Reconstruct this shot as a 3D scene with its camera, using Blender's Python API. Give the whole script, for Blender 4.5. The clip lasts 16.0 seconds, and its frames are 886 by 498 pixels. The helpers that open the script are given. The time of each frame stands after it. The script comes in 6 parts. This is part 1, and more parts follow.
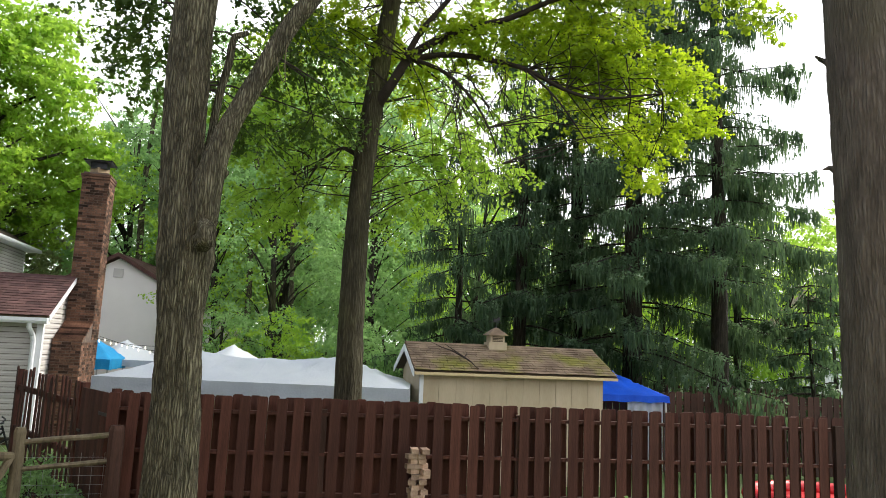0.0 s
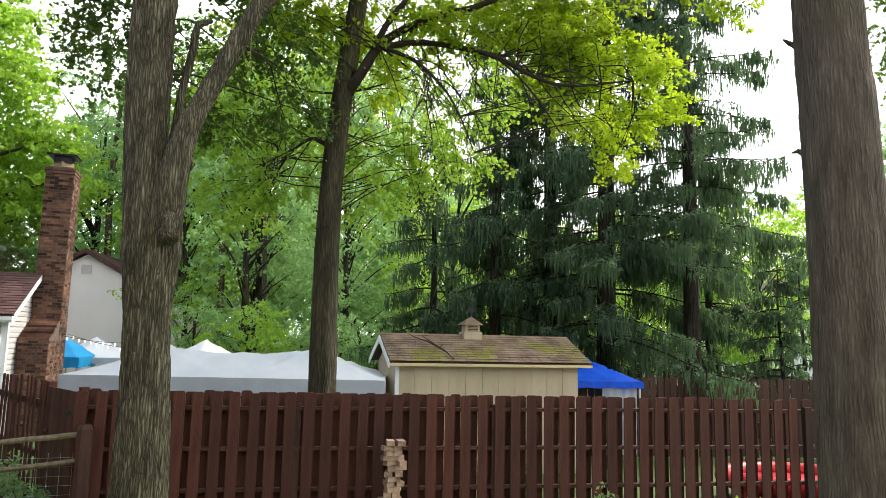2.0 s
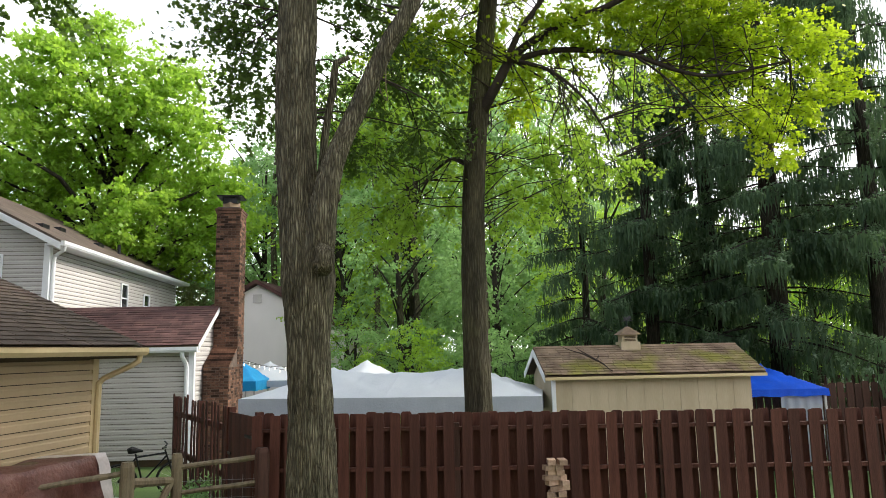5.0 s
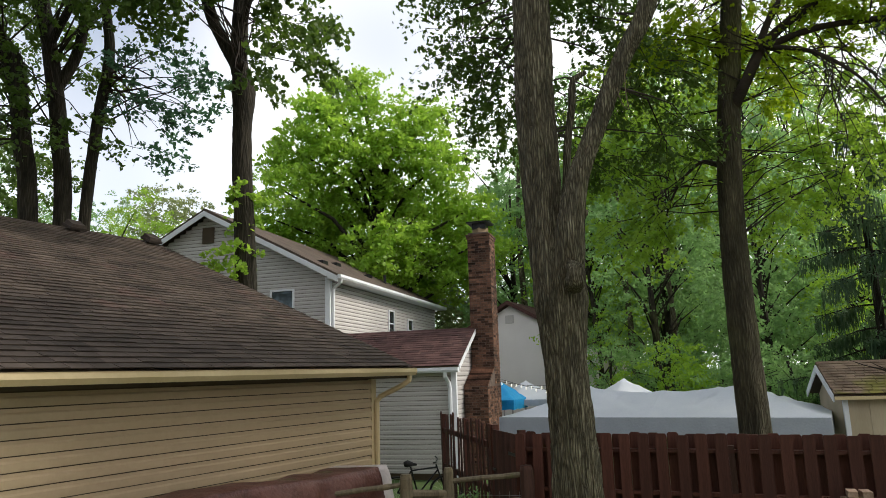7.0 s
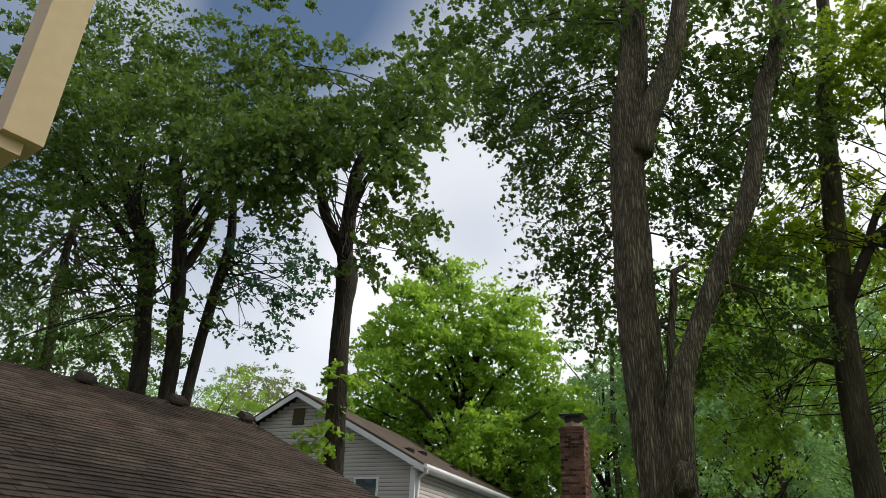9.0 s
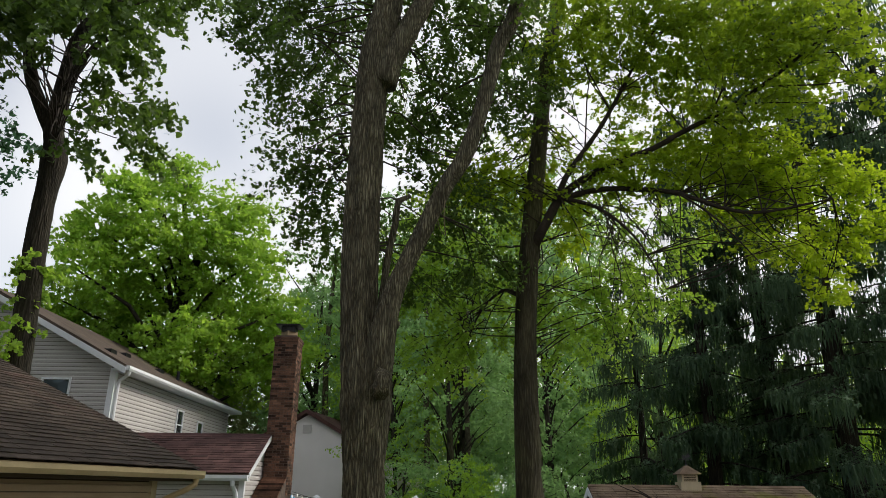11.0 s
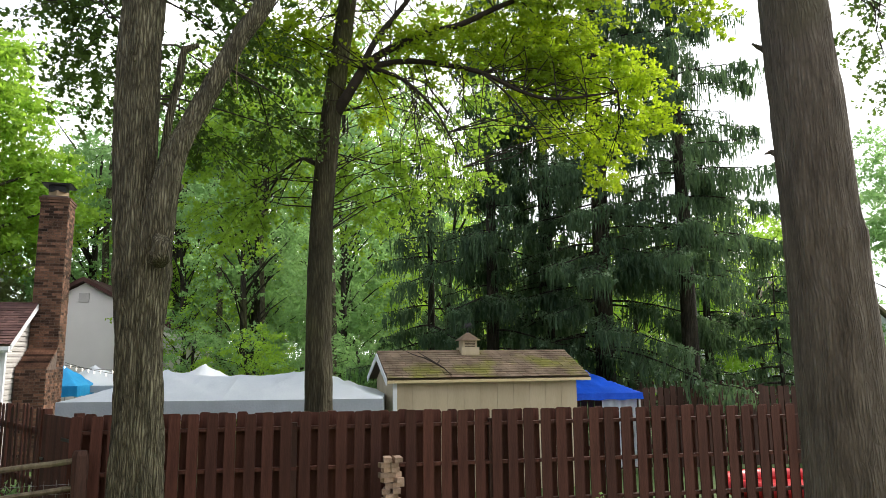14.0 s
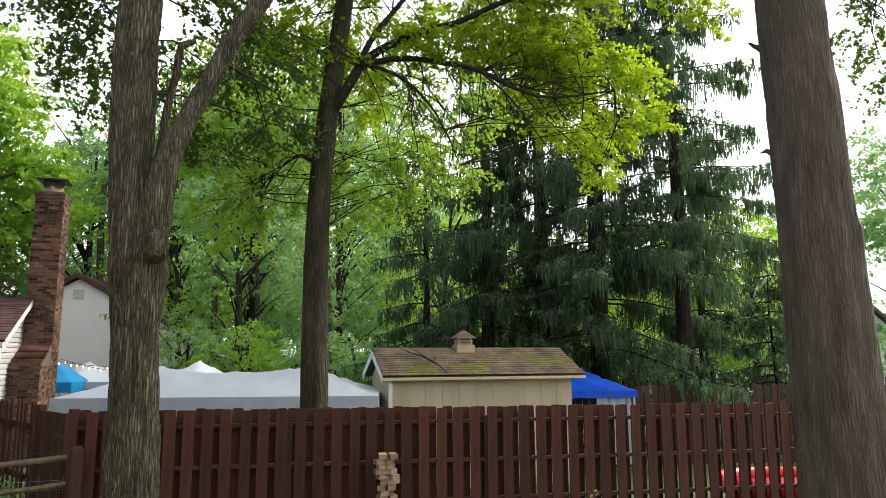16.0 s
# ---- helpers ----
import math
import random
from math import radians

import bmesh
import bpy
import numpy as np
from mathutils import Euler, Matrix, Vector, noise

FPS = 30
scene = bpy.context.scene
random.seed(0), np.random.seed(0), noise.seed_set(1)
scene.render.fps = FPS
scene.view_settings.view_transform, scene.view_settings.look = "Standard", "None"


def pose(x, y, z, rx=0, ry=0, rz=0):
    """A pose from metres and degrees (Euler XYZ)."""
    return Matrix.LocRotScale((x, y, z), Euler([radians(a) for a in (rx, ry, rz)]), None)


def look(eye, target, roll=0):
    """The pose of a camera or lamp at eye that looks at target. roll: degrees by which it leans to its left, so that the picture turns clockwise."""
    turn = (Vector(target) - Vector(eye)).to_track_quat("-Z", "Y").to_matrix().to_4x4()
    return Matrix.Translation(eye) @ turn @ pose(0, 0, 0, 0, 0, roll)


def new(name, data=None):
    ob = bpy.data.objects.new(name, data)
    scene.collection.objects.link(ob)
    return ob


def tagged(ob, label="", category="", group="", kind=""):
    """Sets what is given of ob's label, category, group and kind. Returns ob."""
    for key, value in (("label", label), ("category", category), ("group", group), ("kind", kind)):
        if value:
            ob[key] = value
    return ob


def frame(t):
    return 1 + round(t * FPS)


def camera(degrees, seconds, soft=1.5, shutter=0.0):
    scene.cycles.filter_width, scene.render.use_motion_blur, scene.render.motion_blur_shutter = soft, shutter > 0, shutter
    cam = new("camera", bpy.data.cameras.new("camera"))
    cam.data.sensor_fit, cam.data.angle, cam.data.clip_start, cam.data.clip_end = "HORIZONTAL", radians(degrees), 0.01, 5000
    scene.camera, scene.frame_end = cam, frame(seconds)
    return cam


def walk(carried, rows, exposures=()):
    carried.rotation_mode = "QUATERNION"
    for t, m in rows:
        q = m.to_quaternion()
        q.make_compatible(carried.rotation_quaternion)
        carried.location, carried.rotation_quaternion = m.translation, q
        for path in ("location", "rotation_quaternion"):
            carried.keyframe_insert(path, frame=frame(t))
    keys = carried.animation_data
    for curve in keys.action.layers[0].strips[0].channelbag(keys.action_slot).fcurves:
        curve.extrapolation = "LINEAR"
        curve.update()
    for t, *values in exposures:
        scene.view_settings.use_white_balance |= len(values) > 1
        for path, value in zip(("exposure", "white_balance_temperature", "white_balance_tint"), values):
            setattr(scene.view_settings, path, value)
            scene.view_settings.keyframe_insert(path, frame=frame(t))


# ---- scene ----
cam = camera(65.4, 16.0, soft=0.9)
EYE = 2.5
ROWS = [
    (0, 0.000, 0.000, 0.000, 98.11, -2.48, -0.35),
    (0.5, 0.021, 0.018, 0.000, 98.20, -0.75, -1.00),
    (1, 0.024, 0.029, 0.003, 98.67, -0.74, -1.01),
    (1.5, 0.020, 0.051, 0.008, 97.82, -1.19, -2.00),
    (2, 0.026, 0.062, 0.002, 97.39, -1.30, -2.29),
    (2.5, 0.024, 0.068, -0.001, 97.50, -1.53, -1.60),
    (3, 0.027, 0.070, 0.001, 97.61, -1.06, -1.25),
    (3.2, 0.027, 0.067, 0.006, 97.67, -0.89, -1.42),
    (5.3, 0.044, 0.175, 0.076, 98.73, 1.51, 13.61),
    (5.5, 0.036, 0.184, 0.081, 99.04, 1.62, 15.81),
    (6, 0.025, 0.191, 0.080, 99.86, 1.30, 20.92),
    (6.5, 0.016, 0.172, 0.073, 100.43, 1.90, 25.06),
    (7, 0.002, 0.148, 0.053, 100.42, 1.79, 30.89),
    (7.5, -0.040, 0.161, 0.043, 100.26, 0.98, 36.90),
    (8, -0.043, 0.188, 0.058, 105.56, -1.01, 39.49),
    (8.2, -0.080, 0.193, 0.064, 110.19, -2.07, 40.03),
    (8.8, -0.080, 0.120, 0.040, 115.80, -2.60, 38.60),
    (9.5, 0.020, -0.080, -0.010, 114.20, -2.20, 31.20),
    (10.3, 0.085, -0.203, -0.056, 111.01, -1.74, 22.57),
    (10.5, 0.085, -0.185, -0.061, 110.78, -1.53, 20.44),
    (11, 0.074, -0.173, -0.064, 109.37, -0.53, 14.28),
    (11.5, 0.065, -0.124, -0.052, 106.32, 0.42, 8.82),
    (12, 0.058, -0.032, -0.039, 103.67, 1.51, 4.98),
    (12.5, 0.093, 0.009, -0.039, 101.41, 2.41, 2.50),
    (13, 0.112, 0.031, -0.049, 99.96, 1.07, 0.28),
    (13.5, 0.114, 0.033, -0.049, 99.32, 0.64, -1.11),
    (14, 0.120, 0.024, -0.048, 98.92, 0.48, -2.12),
    (14.5, 0.122, 0.024, -0.045, 99.00, -0.31, -3.37),
    (15, 0.121, 0.022, -0.050, 98.63, 0.11, -4.16),
    (15.5, 0.114, 0.015, -0.057, 98.64, 0.45, -3.45),
    (16, 0.110, 0.014, -0.056, 98.75, 0.26, -2.53),
]
STOPS = [(0, 0.36), (1.5, 0.42), (2.4, 0.56), (3.2, 0.56), (5.5, 0.18), (6.5, -0.18), (7.5, -0.48), (8.2, -0.58), (10.5, -0.84), (11.5, -0.6), (12.5, -0.22), (13.5, 0.18), (14.5, 0.32), (15.2, 0.22), (16, 0.2)]
walk(cam, [(t, pose(x, y, EYE + z, rx, ry, rz)) for t, x, y, z, rx, ry, rz in ROWS], STOPS)

# ---- world and sun ----
SUN_EL, SUN_AZ = 40.0, 56.0
world = bpy.data.worlds.new("sky")
scene.world = world
world.use_nodes = True
wn, wl = world.node_tree.nodes, world.node_tree.links
wn.clear()
sky = wn.new("ShaderNodeTexSky")
sky.sky_type, sky.sun_disc = "NISHITA", False
sky.sun_elevation, sky.sun_rotation = radians(SUN_EL), radians(SUN_AZ)
w_coord, w_noise, w_ramp = wn.new("ShaderNodeTexCoord"), wn.new("ShaderNodeTexNoise"), wn.new("ShaderNodeValToRGB")
w_noise.inputs["Scale"].default_value, w_noise.inputs["Detail"].default_value = 1.4, 2.0
w_ramp.color_ramp.elements[0].position, w_ramp.color_ramp.elements[1].position = 0.27, 0.50
w_sky, w_cloud, w_mix, w_out = wn.new("ShaderNodeBackground"), wn.new("ShaderNodeBackground"), wn.new("ShaderNodeMixShader"), wn.new("ShaderNodeOutputWorld")
w_sky.inputs["Strength"].default_value = 0.2
w_cloud.inputs["Color"].default_value, w_cloud.inputs["Strength"].default_value = (0.96, 0.97, 1.0, 1), 1.8
wl.new(w_coord.outputs["Generated"], w_noise.inputs["Vector"])
w_dot, w_sum = wn.new("ShaderNodeVectorMath"), wn.new("ShaderNodeMath")
w_dot.operation, w_sum.operation = "DOT_PRODUCT", "MULTIPLY_ADD"
w_dot.inputs[1].default_value = (math.sin(radians(SUN_AZ)), math.cos(radians(SUN_AZ)), 0.0)
wl.new(w_coord.outputs["Generated"], w_dot.inputs[0])
wl.new(w_dot.outputs["Value"], w_sum.inputs[0])
w_sum.inputs[1].default_value = 0.12
wl.new(w_noise.outputs["Fac"], w_sum.inputs[2])
wl.new(w_sum.outputs[0], w_ramp.inputs["Fac"])
wl.new(sky.outputs["Color"], w_sky.inputs["Color"])
wl.new(w_ramp.outputs["Color"], w_mix.inputs["Fac"])
wl.new(w_sky.outputs["Background"], w_mix.inputs[1])
wl.new(w_cloud.outputs["Background"], w_mix.inputs[2])
wl.new(w_mix.outputs["Shader"], w_out.inputs["Surface"])

lamp = bpy.data.lights.new("sun", "SUN")
lamp.energy, lamp.angle, lamp.color = 5.0, radians(18), (1.0, 0.93, 0.82)
sun_dir = Vector((math.sin(radians(SUN_AZ)) * math.cos(radians(SUN_EL)), math.cos(radians(SUN_AZ)) * math.cos(radians(SUN_EL)), math.sin(radians(SUN_EL))))
new("sun", lamp).matrix_world = look(sun_dir * 60, (0, 0, 0))


# ---- materials ----
def nodes_of(name):
    m = bpy.data.materials.new(name)
    m.use_nodes = True
    return m, m.node_tree.nodes, m.node_tree.links, m.node_tree.nodes["Principled BSDF"]


def surface(name, dark, light, scale=8.0, stretch=(1, 1, 1), rough=0.8, bump=0.3, fine=60.0, metal=0.0, pieces="", spread=0.3, stain=None, depth=0.01):
    """Two-scale noise colour with bump. pieces: 'object' or 'island' varies each piece's tone."""
    m, n, l, p = nodes_of(name)
    co, mp = n.new("ShaderNodeTexCoord"), n.new("ShaderNodeMapping")
    mp.inputs["Scale"].default_value = stretch
    l.new(co.outputs["Object"], mp.inputs["Vector"])
    big, small = n.new("ShaderNodeTexNoise"), n.new("ShaderNodeTexNoise")
    big.inputs["Scale"].default_value, big.inputs["Detail"].default_value = scale, 6.0
    small.inputs["Scale"].default_value, small.inputs["Detail"].default_value = fine, 3.0
    for q in (big, small):
        l.new(mp.outputs["Vector"], q.inputs["Vector"])
    add = n.new("ShaderNodeMath")
    add.operation = "MULTIPLY_ADD"
    l.new(small.outputs["Fac"], add.inputs[0])
    add.inputs[1].default_value = 0.45
    l.new(big.outputs["Fac"], add.inputs[2])
    ramp = n.new("ShaderNodeValToRGB")
    ramp.color_ramp.elements[0].position, ramp.color_ramp.elements[1].position = 0.5, 0.95
    ramp.color_ramp.elements[0].color, ramp.color_ramp.elements[1].color = (*dark, 1), (*light, 1)
    l.new(add.outputs[0], ramp.inputs["Fac"])
    colour = ramp.outputs["Color"]
    if stain:
        st, sr, sm = n.new("ShaderNodeTexNoise"), n.new("ShaderNodeValToRGB"), n.new("ShaderNodeMix")
        st.inputs["Scale"].default_value, st.inputs["Detail"].default_value = stain[0], 4.0
        l.new(co.outputs["Object"], st.inputs["Vector"])
        sr.color_ramp.elements[0].position, sr.color_ramp.elements[1].position = stain[1], stain[1] + 0.14
        sm.data_type = "RGBA"
        l.new(st.outputs["Fac"], sr.inputs["Fac"])
        l.new(sr.outputs["Color"], sm.inputs[0])
        l.new(colour, sm.inputs[6])
        sm.inputs[7].default_value = (*stain[2], 1)
        colour = sm.outputs[2]
    if pieces:
        if pieces == "object":
            rnd = n.new("ShaderNodeObjectInfo").outputs["Random"]
        else:
            rnd = n.new("ShaderNodeNewGeometry").outputs["Random Per Island"]
        rg, hs = n.new("ShaderNodeMapRange"), n.new("ShaderNodeHueSaturation")
        rg.inputs["To Min"].default_value, rg.inputs["To Max"].default_value = 1 - spread, 1 + spread
        l.new(rnd, rg.inputs["Value"])
        l.new(rg.outputs["Result"], hs.inputs["Value"])
        l.new(colour, hs.inputs["Color"])
        colour = hs.outputs["Color"]
    l.new(colour, p.inputs["Base Color"])
    p.inputs["Roughness"].default_value, p.inputs["Metallic"].default_value = rough, metal
    p.inputs["Specular IOR Level"].default_value = 0.3
    b = n.new("ShaderNodeBump")
    b.inputs["Strength"].default_value, b.inputs["Distance"].default_value = bump, depth
    l.new(add.outputs[0], b.inputs["Height"])
    l.new(b.outputs["Normal"], p.inputs["Normal"])
    return m


def foliage(name, dark, light, through_colour, share=0.5, rough=0.5, patch=0.9):
    """Leaves: each one its own tone, boughs lighter or darker, and light shines through them. patch: boughs a metre."""
    m, n, l, p = nodes_of(name)
    rnd = n.new("ShaderNodeNewGeometry").outputs["Random Per Island"]
    co, bough_tone, mixed = n.new("ShaderNodeTexCoord"), n.new("ShaderNodeTexNoise"), n.new("ShaderNodeMath")
    bough_tone.inputs["Scale"].default_value, bough_tone.inputs["Detail"].default_value = patch, 3.0
    l.new(co.outputs["Object"], bough_tone.inputs["Vector"])
    spread = n.new("ShaderNodeMapRange")
    spread.inputs["From Min"].default_value, spread.inputs["From Max"].default_value = 0.3, 0.7
    l.new(bough_tone.outputs["Fac"], spread.inputs["Value"])
    mixed.operation = "MULTIPLY_ADD"
    l.new(rnd, mixed.inputs[0])
    mixed.inputs[1].default_value = 0.5
    half = n.new("ShaderNodeMath")
    half.operation = "MULTIPLY"
    l.new(spread.outputs["Result"], half.inputs[0])
    half.inputs[1].default_value = 0.5
    l.new(half.outputs[0], mixed.inputs[2])
    ramp = n.new("ShaderNodeValToRGB")
    ramp.color_ramp.elements[0].color, ramp.color_ramp.elements[1].color = (*dark, 1), (*light, 1)
    l.new(mixed.outputs[0], ramp.inputs["Fac"])
    l.new(ramp.outputs["Color"], p.inputs["Base Color"])
    p.inputs["Roughness"].default_value, p.inputs["Specular IOR Level"].default_value = rough, 0.3
    hs, tr, mx = n.new("ShaderNodeMix"), n.new("ShaderNodeBsdfTranslucent"), n.new("ShaderNodeMixShader")
    hs.data_type, hs.blend_type = "RGBA", "MIX"
    hs.inputs[0].default_value = 0.6
    l.new(ramp.outputs["Color"], hs.inputs[6])
    hs.inputs[7].default_value = (*through_colour, 1)
    l.new(hs.outputs[2], tr.inputs["Color"])
    mx.inputs[0].default_value = share
    l.new(p.outputs["BSDF"], mx.inputs[1])
    l.new(tr.outputs["BSDF"], mx.inputs[2])
    l.new(mx.outputs["Shader"], n["Material Output"].inputs["Surface"])
    return m


def cloth(name, dark, light, share, rough=0.5, scale=2.0):
    """Thin fabric or plastic sheet that lets some light through."""
    m = surface(name, dark, light, scale=scale, fine=30, rough=rough, bump=0.6, depth=0.03)
    n, l = m.node_tree.nodes, m.node_tree.links
    p = n["Principled BSDF"]
    tr, mx = n.new("ShaderNodeBsdfTranslucent"), n.new("ShaderNodeMixShader")
    tr.inputs["Color"].default_value = (*light, 1)
    mx.inputs[0].default_value = share
    l.new(p.outputs["BSDF"], mx.inputs[1])
    l.new(tr.outputs["BSDF"], mx.inputs[2])
    l.new(mx.outputs["Shader"], n["Material Output"].inputs["Surface"])
    return m


def bark(name, dark, light, scale=1.0, moss=None, grain=9.0, crack=(0.34, 0.31, 0.28)):
    """Furrowed bark: long plates between dark cracks."""
    m = surface(name, dark, light, scale=5 * scale, stretch=(2.2, 2.2, 0.5), fine=30 * scale, rough=0.95, bump=0.5, depth=0.02, stain=moss)
    n, l = m.node_tree.nodes, m.node_tree.links
    p = n["Principled BSDF"]
    co, mp, wob, mixv = n.new("ShaderNodeTexCoord"), n.new("ShaderNodeMapping"), n.new("ShaderNodeTexNoise"), n.new("ShaderNodeMix")
    wob.inputs["Scale"].default_value = 6.0
    mixv.data_type = "RGBA"
    mixv.inputs[0].default_value = 0.025
    l.new(co.outputs["Object"], wob.inputs["Vector"])
    l.new(co.outputs["Object"], mixv.inputs[6])
    l.new(wob.outputs["Color"], mixv.inputs[7])
    mp.inputs["Scale"].default_value = (grain * 1.7, grain * 1.7, grain * 0.13)
    l.new(mixv.outputs[2], mp.inputs["Vector"])
    ridge, ramp, dark_mix, bp = n.new("ShaderNodeTexVoronoi"), n.new("ShaderNodeValToRGB"), n.new("ShaderNodeMix"), n.new("ShaderNodeBump")
    ridge.feature = "DISTANCE_TO_EDGE"
    ridge.inputs["Scale"].default_value = 1.0
    l.new(mp.outputs["Vector"], ridge.inputs["Vector"])
    ramp.color_ramp.elements[0].position, ramp.color_ramp.elements[1].position = 0.0, 0.42
    ramp.color_ramp.elements[0].color = (*crack, 1)
    l.new(ridge.outputs["Distance"], ramp.inputs["Fac"])
    dark_mix.data_type, dark_mix.blend_type = "RGBA", "MULTIPLY"
    dark_mix.inputs[0].default_value = 1.0
    old = p.inputs["Base Color"].links[0].from_socket
    l.new(old, dark_mix.inputs[6])
    l.new(ramp.outputs["Color"], dark_mix.inputs[7])
    l.new(dark_mix.outputs[2], p.inputs["Base Color"])
    bp.inputs["Strength"].default_value, bp.inputs["Distance"].default_value = 0.9, 0.03
    l.new(ramp.outputs["Color"], bp.inputs["Height"])
    l.new(p.inputs["Normal"].links[0].from_socket, bp.inputs["Normal"])
    l.new(bp.outputs["Normal"], p.inputs["Normal"])
    return m


GRASS = surface("grass", (0.03, 0.06, 0.015), (0.08, 0.13, 0.03), scale=1.5, fine=40, bump=0.8, stain=(0.35, 0.55, (0.09, 0.07, 0.045)))
STAINED = surface("stained_wood", (0.042, 0.0135, 0.009), (0.088, 0.032, 0.021), scale=5, stretch=(3, 3, 0.25), fine=40, rough=0.75, bump=0.4, pieces="object", spread=0.28)
STAINED_DARK = surface("stained_wood_weathered", (0.03, 0.014, 0.010), (0.07, 0.034, 0.024), scale=5, stretch=(3, 3, 0.25), fine=40, bump=0.4, pieces="object", spread=0.3)
GREYWOOD = surface("weathered_rail", (0.09, 0.07, 0.045), (0.21, 0.172, 0.11), scale=6, stretch=(3, 3, 0.5), fine=50, bump=0.6, stain=(3.0, 0.6, (0.12, 0.13, 0.05)))
BEIGE = surface("beige_siding", (0.43, 0.325, 0.20), (0.50, 0.385, 0.245), scale=0.6, fine=25, rough=0.55, bump=0.08, pieces="object", spread=0.03)
BEIGE_TRIM = surface("beige_trim", (0.52, 0.41, 0.23), (0.62, 0.50, 0.30), scale=1, fine=20, rough=0.45, bump=0.05)
# Brown darkened to stand in for shade under eaves, in lap gaps and windows.
SHADE_BROWN = surface("shade_brown", (0.05, 0.035, 0.02), (0.08, 0.055, 0.03), scale=2, rough=0.7)
GREYSIDE = surface("grey_siding", (0.44, 0.42, 0.41), (0.53, 0.505, 0.49), scale=0.6, fine=25, rough=0.55, bump=0.08, pieces="object", spread=0.03)
WHITE = surface("white_trim", (0.68, 0.70, 0.74), (0.80, 0.82, 0.85), scale=1.2, fine=20, rough=0.45, bump=0.05)
STUCCO = surface("pale_wall", (0.68, 0.65, 0.64), (0.76, 0.73, 0.72), scale=0.8, fine=40, rough=0.8, bump=0.1)
SHINGLE = surface("brown_shingles", (0.040, 0.030, 0.024), (0.096, 0.073, 0.056), scale=2, fine=120, rough=0.95, bump=0.4, pieces="object", spread=0.3, stain=(1.7, 0.55, (0.08, 0.052, 0.042)))
SHINGLE_FAR = surface("brown_shingles_joined", (0.040, 0.030, 0.024), (0.096, 0.073, 0.056), scale=2, fine=120, rough=0.95, bump=0.4, pieces="island", spread=0.3, stain=(1.7, 0.55, (0.08, 0.052, 0.042)))
SHINGLE_RED = surface("red_brown_shingles", (0.045, 0.021, 0.019), (0.105, 0.055, 0.05), scale=2, fine=90, rough=0.95, bump=0.4, pieces="island", spread=0.3)
SHINGLE_SHED = surface("mossy_shingles", (0.11, 0.075, 0.05), (0.26, 0.19, 0.135), scale=3, fine=90, rough=0.95, bump=0.5, pieces="island", spread=0.15, stain=(1.1, 0.5, (0.17, 0.16, 0.035)))
SHEDWALL = surface("shed_panel", (0.40, 0.33, 0.225), (0.50, 0.42, 0.30), scale=1.5, stretch=(2, 2, 0.3), fine=30, rough=0.8, bump=0.2)
BRICK = surface("red_brick", (0.038, 0.022, 0.016), (0.19, 0.10, 0.066), scale=2.5, fine=40, rough=0.9, bump=0.4, pieces="island", spread=0.75)
PALEBRICK = surface("loose_brick", (0.26, 0.17, 0.12), (0.50, 0.36, 0.27), scale=9, fine=60, rough=0.9, bump=0.5, pieces="object", spread=0.35)
MORTAR = surface("mortar", (0.08, 0.06, 0.05), (0.17, 0.13, 0.11), scale=9, rough=0.95)
CANVAS = cloth("white_canopy", (0.64, 0.68, 0.75), (0.78, 0.81, 0.86), 0.3, scale=1.2)
# White tents' hanging sides: their shade is put into this greyer cloth.
CANVAS_SHADE = cloth("white_canopy_shade", (0.42, 0.46, 0.53), (0.54, 0.58, 0.65), 0.2)
BLUE = cloth("blue_canopy", (0.003, 0.07, 0.55), (0.008, 0.13, 0.85), 0.3)
SKYBLUE = cloth("light_blue_canopy", (0.012, 0.24, 0.56), (0.035, 0.42, 0.80), 0.3)
CLEAR = cloth("milky_sheet", (0.45, 0.50, 0.55), (0.62, 0.66, 0.70), 0.5)
TARP = surface("brown_tarp", (0.075, 0.028, 0.022), (0.16, 0.07, 0.055), scale=3, fine=22, rough=0.5, bump=0.9, depth=0.03)
TARP_EDGE = surface("silver_tarp", (0.45, 0.40, 0.38), (0.62, 0.56, 0.54), scale=4, fine=30, rough=0.35, bump=0.6)
METAL = surface("dark_metal", (0.02, 0.02, 0.022), (0.05, 0.05, 0.055), scale=5, rough=0.4, metal=0.8)
STEEL = surface("galvanised", (0.35, 0.36, 0.36), (0.5, 0.5, 0.5), scale=5, rough=0.4, metal=0.9)
RUBBER = surface("rubber", (0.012, 0.012, 0.012), (0.03, 0.03, 0.03), scale=12, rough=0.8)
FLUE = surface("clay_flue", (0.28, 0.20, 0.13), (0.42, 0.31, 0.20), scale=6, rough=0.8)
RED = surface("red_plastic", (0.38, 0.012, 0.016), (0.5, 0.025, 0.03), scale=2, rough=0.35, bump=0.05)
YELLOW = surface("yellow_plastic", (0.55, 0.33, 0.03), (0.7, 0.43, 0.06), scale=3, rough=0.4, bump=0.05)
BARK_NEAR = bark("furrowed_bark", (0.12, 0.112, 0.074), (0.33, 0.305, 0.205), 1.0, (0.9, 0.62, (0.2, 0.2, 0.115)), 27.0, (0.2, 0.18, 0.165))
BARK_RED = bark("smooth_bark", (0.08, 0.067, 0.057), (0.19, 0.165, 0.138), 1.6, (1.3, 0.58, (0.115, 0.105, 0.075)), 40.0, (0.68, 0.66, 0.64))
BARK_FAR = bark("dark_bark", (0.024, 0.021, 0.015), (0.07, 0.062, 0.043), 0.7, (0.5, 0.64, (0.115, 0.118, 0.05)), 15.0)
